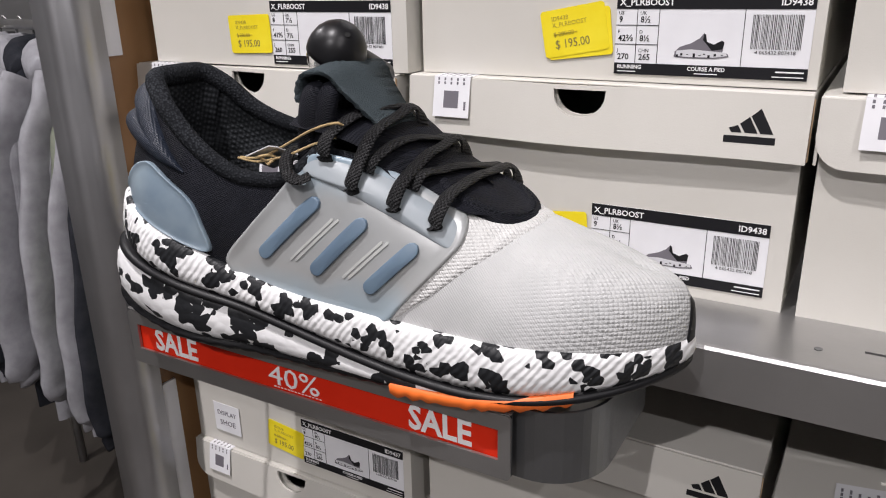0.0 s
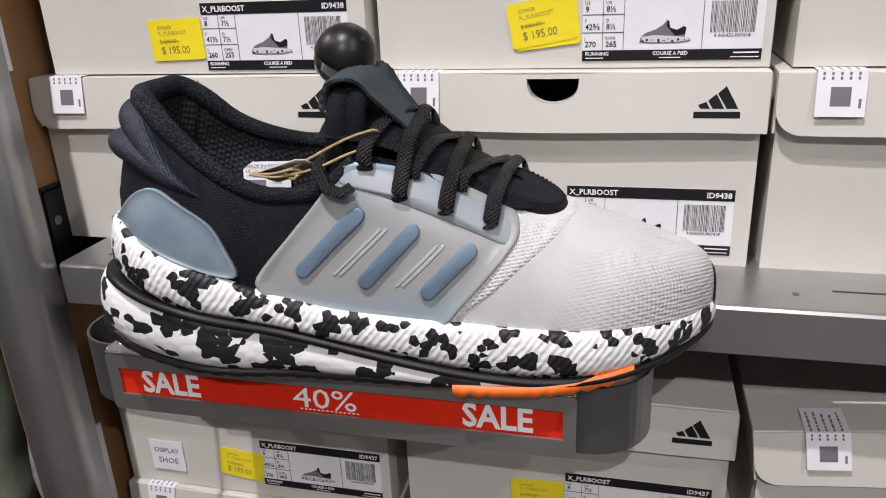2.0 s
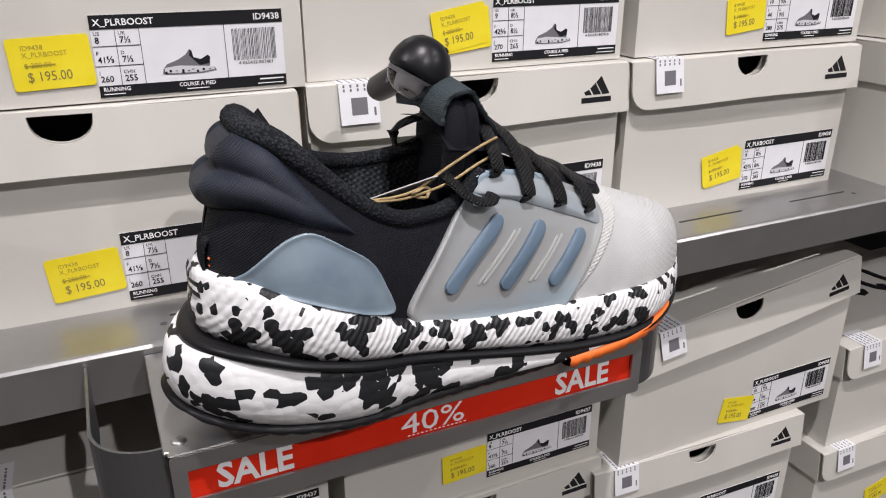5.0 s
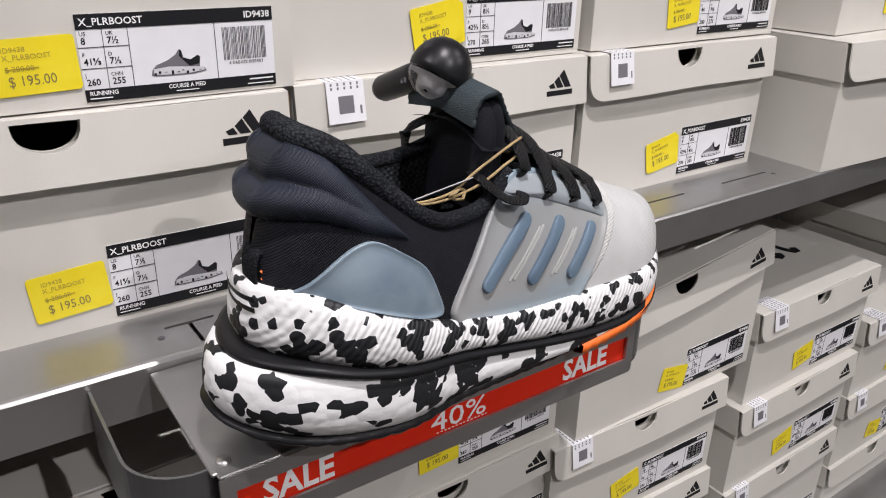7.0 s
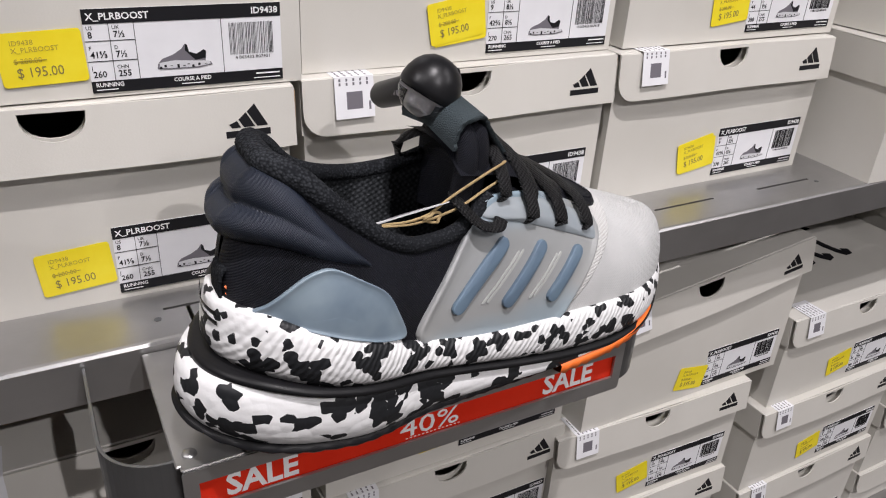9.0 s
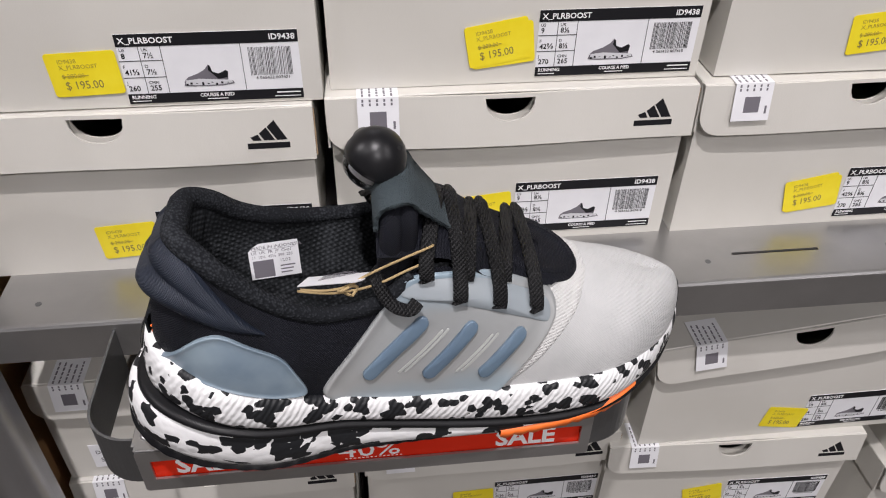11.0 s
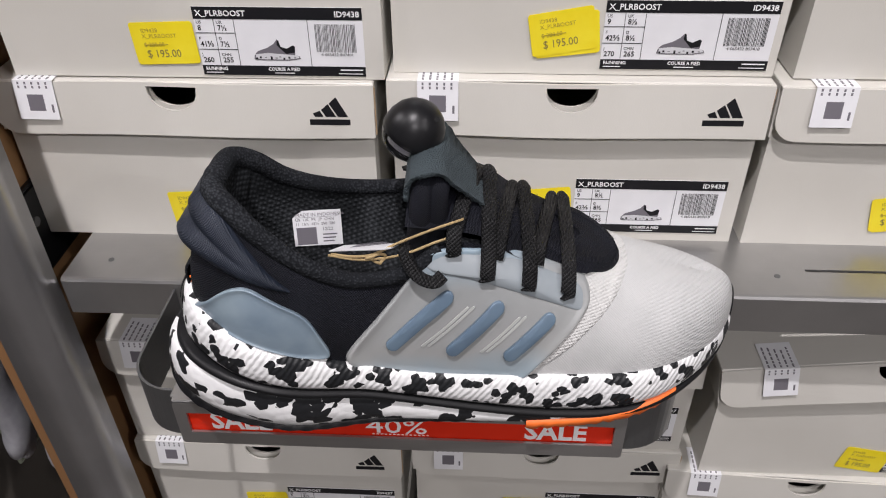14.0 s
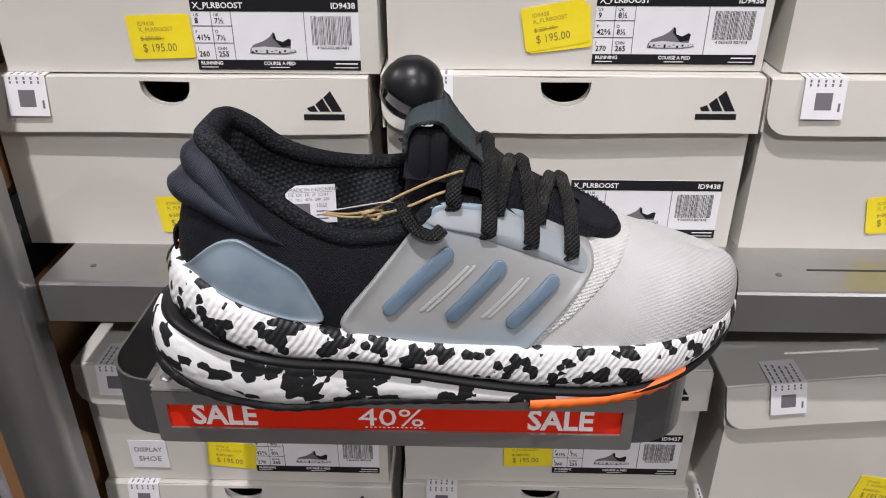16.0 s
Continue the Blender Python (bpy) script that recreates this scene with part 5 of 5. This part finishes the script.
# ---- hang tag and twine in the collar ----
hang = thing("hang_tag", (-0.285, 0.308, 1.213), "white paper hang tag tied on with straw twine", "hang tag")
corners = [Vector(p) for p in ((-0.3040, 0.3030, 1.2080), (-0.2996, 0.3210, 1.1985), (-0.2660, 0.3080, 1.2105), (-0.2690, 0.2925, 1.2190), (-0.2730, 0.2905, 1.2195))]
o = Vector((-0.285, 0.308, 1.213))
card = bmesh.new()
low = [card.verts.new(p - o) for p in corners]
high = [card.verts.new(p - o + Vector((0, 0, 0.0006))) for p in corners]
card.faces.new(low[::-1])
card.faces.new(high)
for k in range(5):
    card.faces.new((low[k - 1], low[k], high[k], high[k - 1]))
card = part("card", card, PAPER, hang, "stiff white card")
lines = bmesh.new()
u, v = (corners[2] - corners[0]).normalized(), (corners[1] - corners[0]).normalized()
nrm = u.cross(v).normalized()
nrm = nrm if nrm.z > 0 else -nrm
for k in range(5):
    a = corners[0] + u * 0.010 + v * (0.004 + k * 0.0026) - o + Vector((0, 0, 0.0008))
    b = a + u * (0.022 - 0.002 * k)
    tube([a, b], 0.0005, 6, 0.2, tuple(v), into=lines)
part("card_print", lines, GREY_INK, card, "fine unreadable print")
strands = [
    [(-0.3020, 0.2990, 1.2095), (-0.2900, 0.2960, 1.2105), (-0.2790, 0.2945, 1.2135), (-0.2660, 0.2960, 1.2200), (-0.2480, 0.2960, 1.2290), (-0.2350, 0.2985, 1.2330), (-0.2330, 0.3030, 1.2310)],
    [(-0.3035, 0.2985, 1.2090), (-0.2880, 0.2955, 1.2090), (-0.2760, 0.2935, 1.2115), (-0.2620, 0.2930, 1.2155), (-0.2480, 0.2945, 1.2215), (-0.2390, 0.2965, 1.2245), (-0.2355, 0.3010, 1.2260)],
]
for line in strands:
    part("twine", tube([Vector(p) - o for p in smooth_path(line, 7)], 0.00072, 7), TWINE, hang, "straw-coloured twine", True)
knot = [(-0.2775 + 0.0042 * math.cos(a) * (1 + 0.3 * math.sin(3 * a)), 0.2935 + 0.0016 * math.sin(2 * a), 1.2115 + 0.0024 * math.sin(a)) for a in np.linspace(0, 11, 48)]
part("knot", tube([Vector(p) - o for p in knot], 0.0008, 7), TWINE, hang, "knotted twine", True)

# ---- printed size label on the lining ----
inside = pose(-0.3340, 0.3440, 1.1800, -12, 0, 8)
inside.translation -= Vector(BASE)
sheet = box(0, 0.0285, -0.0003, 0, 0, 0.0225)
ink = letters("MADE IN INDONESIA", 0.0020, 0.0190, 0.0019, -0.0003, wide=1.08)
letters("US  UK  FR  JP  CHN", 0.0016, 0.0160, 0.0017, -0.0003, wide=1.05, into=ink)
letters("11  10½  45⅓  290  280", 0.0016, 0.0132, 0.0017, -0.0003, wide=0.95, into=ink)
letters("12/22", 0.0170, 0.0096, 0.0019, -0.0003, wide=1.0, into=ink)
bar(ink, 0.0018, 0.0135, 0.0008, 0.0118, -0.0003, 0.0001)
bar(ink, 0.0018, 0.0265, 0.0182, 0.0184, -0.0003, 0.0001)
for k in range(3):
    bar(ink, 0.0170, 0.0255 - 0.001 * k, 0.0066 - 0.0022 * k, 0.0074 - 0.0022 * k, -0.0003, 0.0001)
size_tag = part("size_label", sheet, PAPER, shoe, "white printed size label")
size_tag.matrix_basis = inside
part("size_print", ink, GREY_INK, size_tag)

# ---- clothes rail beyond the shelving ----
rail = thing("clothes_rail", (-1.33, 0.98, 0), "chrome clothes rail on two legs", "clothes rail")
part("bar", tube([(-0.53, 0.11, 1.22), (0.46, -0.06, 1.22)], 0.011, 14), STEEL, rail, "chrome tube", True)
for x, y in ((-0.53, 0.11), (0.46, -0.06)):
    part("leg", tube([(x, y, 0), (x, y, 1.22)], 0.012, 14), STEEL, rail, "chrome leg", True)


def hoodie(k, mat, neon, note):
    """A sweatshirt on a hanger, seen edge on: folded cloth body, a drooping sleeve and a hood roll."""
    f = (k + 0.5) / 14
    x, y = -1.87 + 1.20 * f, 1.095 - 0.20 * f
    chance = random.Random(k)
    ob = thing("hooded_sweatshirt", (x, y, 1.20), note, "sweatshirt", "sweatshirts on the rail", turn=chance.uniform(-14, 6) - 62)
    rows = []
    for v in np.linspace(0, 1, 26):
        wide = 0.07 + 0.17 * min(1, v * 4.5) ** 0.6 + 0.02 * v
        row = []
        for a in np.linspace(0, 2 * math.pi, 49)[:-1]:
            fold = 0.009 * math.sin(4 * a + 2 * v + k) * v + 0.004 * math.sin(9 * a + k * 2 - 3 * v) * v
            thick = 0.026 + 0.012 * v - (0.008 if v > 0.95 else 0)
            row.append((wide * math.cos(a) * (1 + fold), (thick + fold) * math.sin(a), -0.04 - 0.72 * v - 0.03 * (1 - abs(math.cos(a))) * (v < 0.1)))
        rows.append(row)
    part("body", grid_mesh(rows, True), mat, ob, "", True)
    for side in (-1, 1):
        path = smooth_path([(side * 0.15, 0.0, -0.075), (side * 0.215, -0.02, -0.20), (side * 0.255, -0.035, -0.42), (side * 0.265, -0.04, -0.60), (side * 0.262, -0.042, -0.665)], 7)
        n = len(path)
        wide = [0.066 - 0.022 * (i / n) ** 1.2 if i < n - 4 else 0.030 for i in range(n)]
        part("sleeve", tube([Vector(p) + Vector((0.003 * math.sin(i * 0.7 + k), 0.003 * math.sin(i * 1.1 + k), 0)) for i, p in enumerate(path)], wide, 18, 0.42, (1, 0, 0)), mat, ob, "", True)
        if neon:
            part("sleeve_stripe", tube([Vector(p) + Vector((side * 0.012, -0.024, 0)) for p in path[12:20]], 0.007, 8, 0.3), NEON, ob, "neon yellow stripe", True)
    part("hood", tube(smooth_path([(-0.10, 0, -0.07), (-0.05, -0.05, -0.04), (0.05, -0.05, -0.04), (0.10, 0, -0.07)], 6), 0.04, 12, 0.7), mat, ob, "", True)
    part("hanger_hook", tube([(0, 0, -0.05), (0, 0, 0.02), (0, 0.012, 0.036), (0, 0.024, 0.026)], 0.003, 8), STEEL, ob, "chrome hook", True)


for k in range(12):
    if k % 5 == 3:
        hoodie(k, GARMENT_DARK, False, "dark hooded sweatshirt on a hanger")
    elif k % 3 == 0:
        hoodie(k, GARMENT_GREEN, True, "grey-green hooded sweatshirt with neon stripes on a hanger")
    else:
        hoodie(k, GARMENT_GREY, False, "light grey fleece hooded sweatshirt on a hanger")
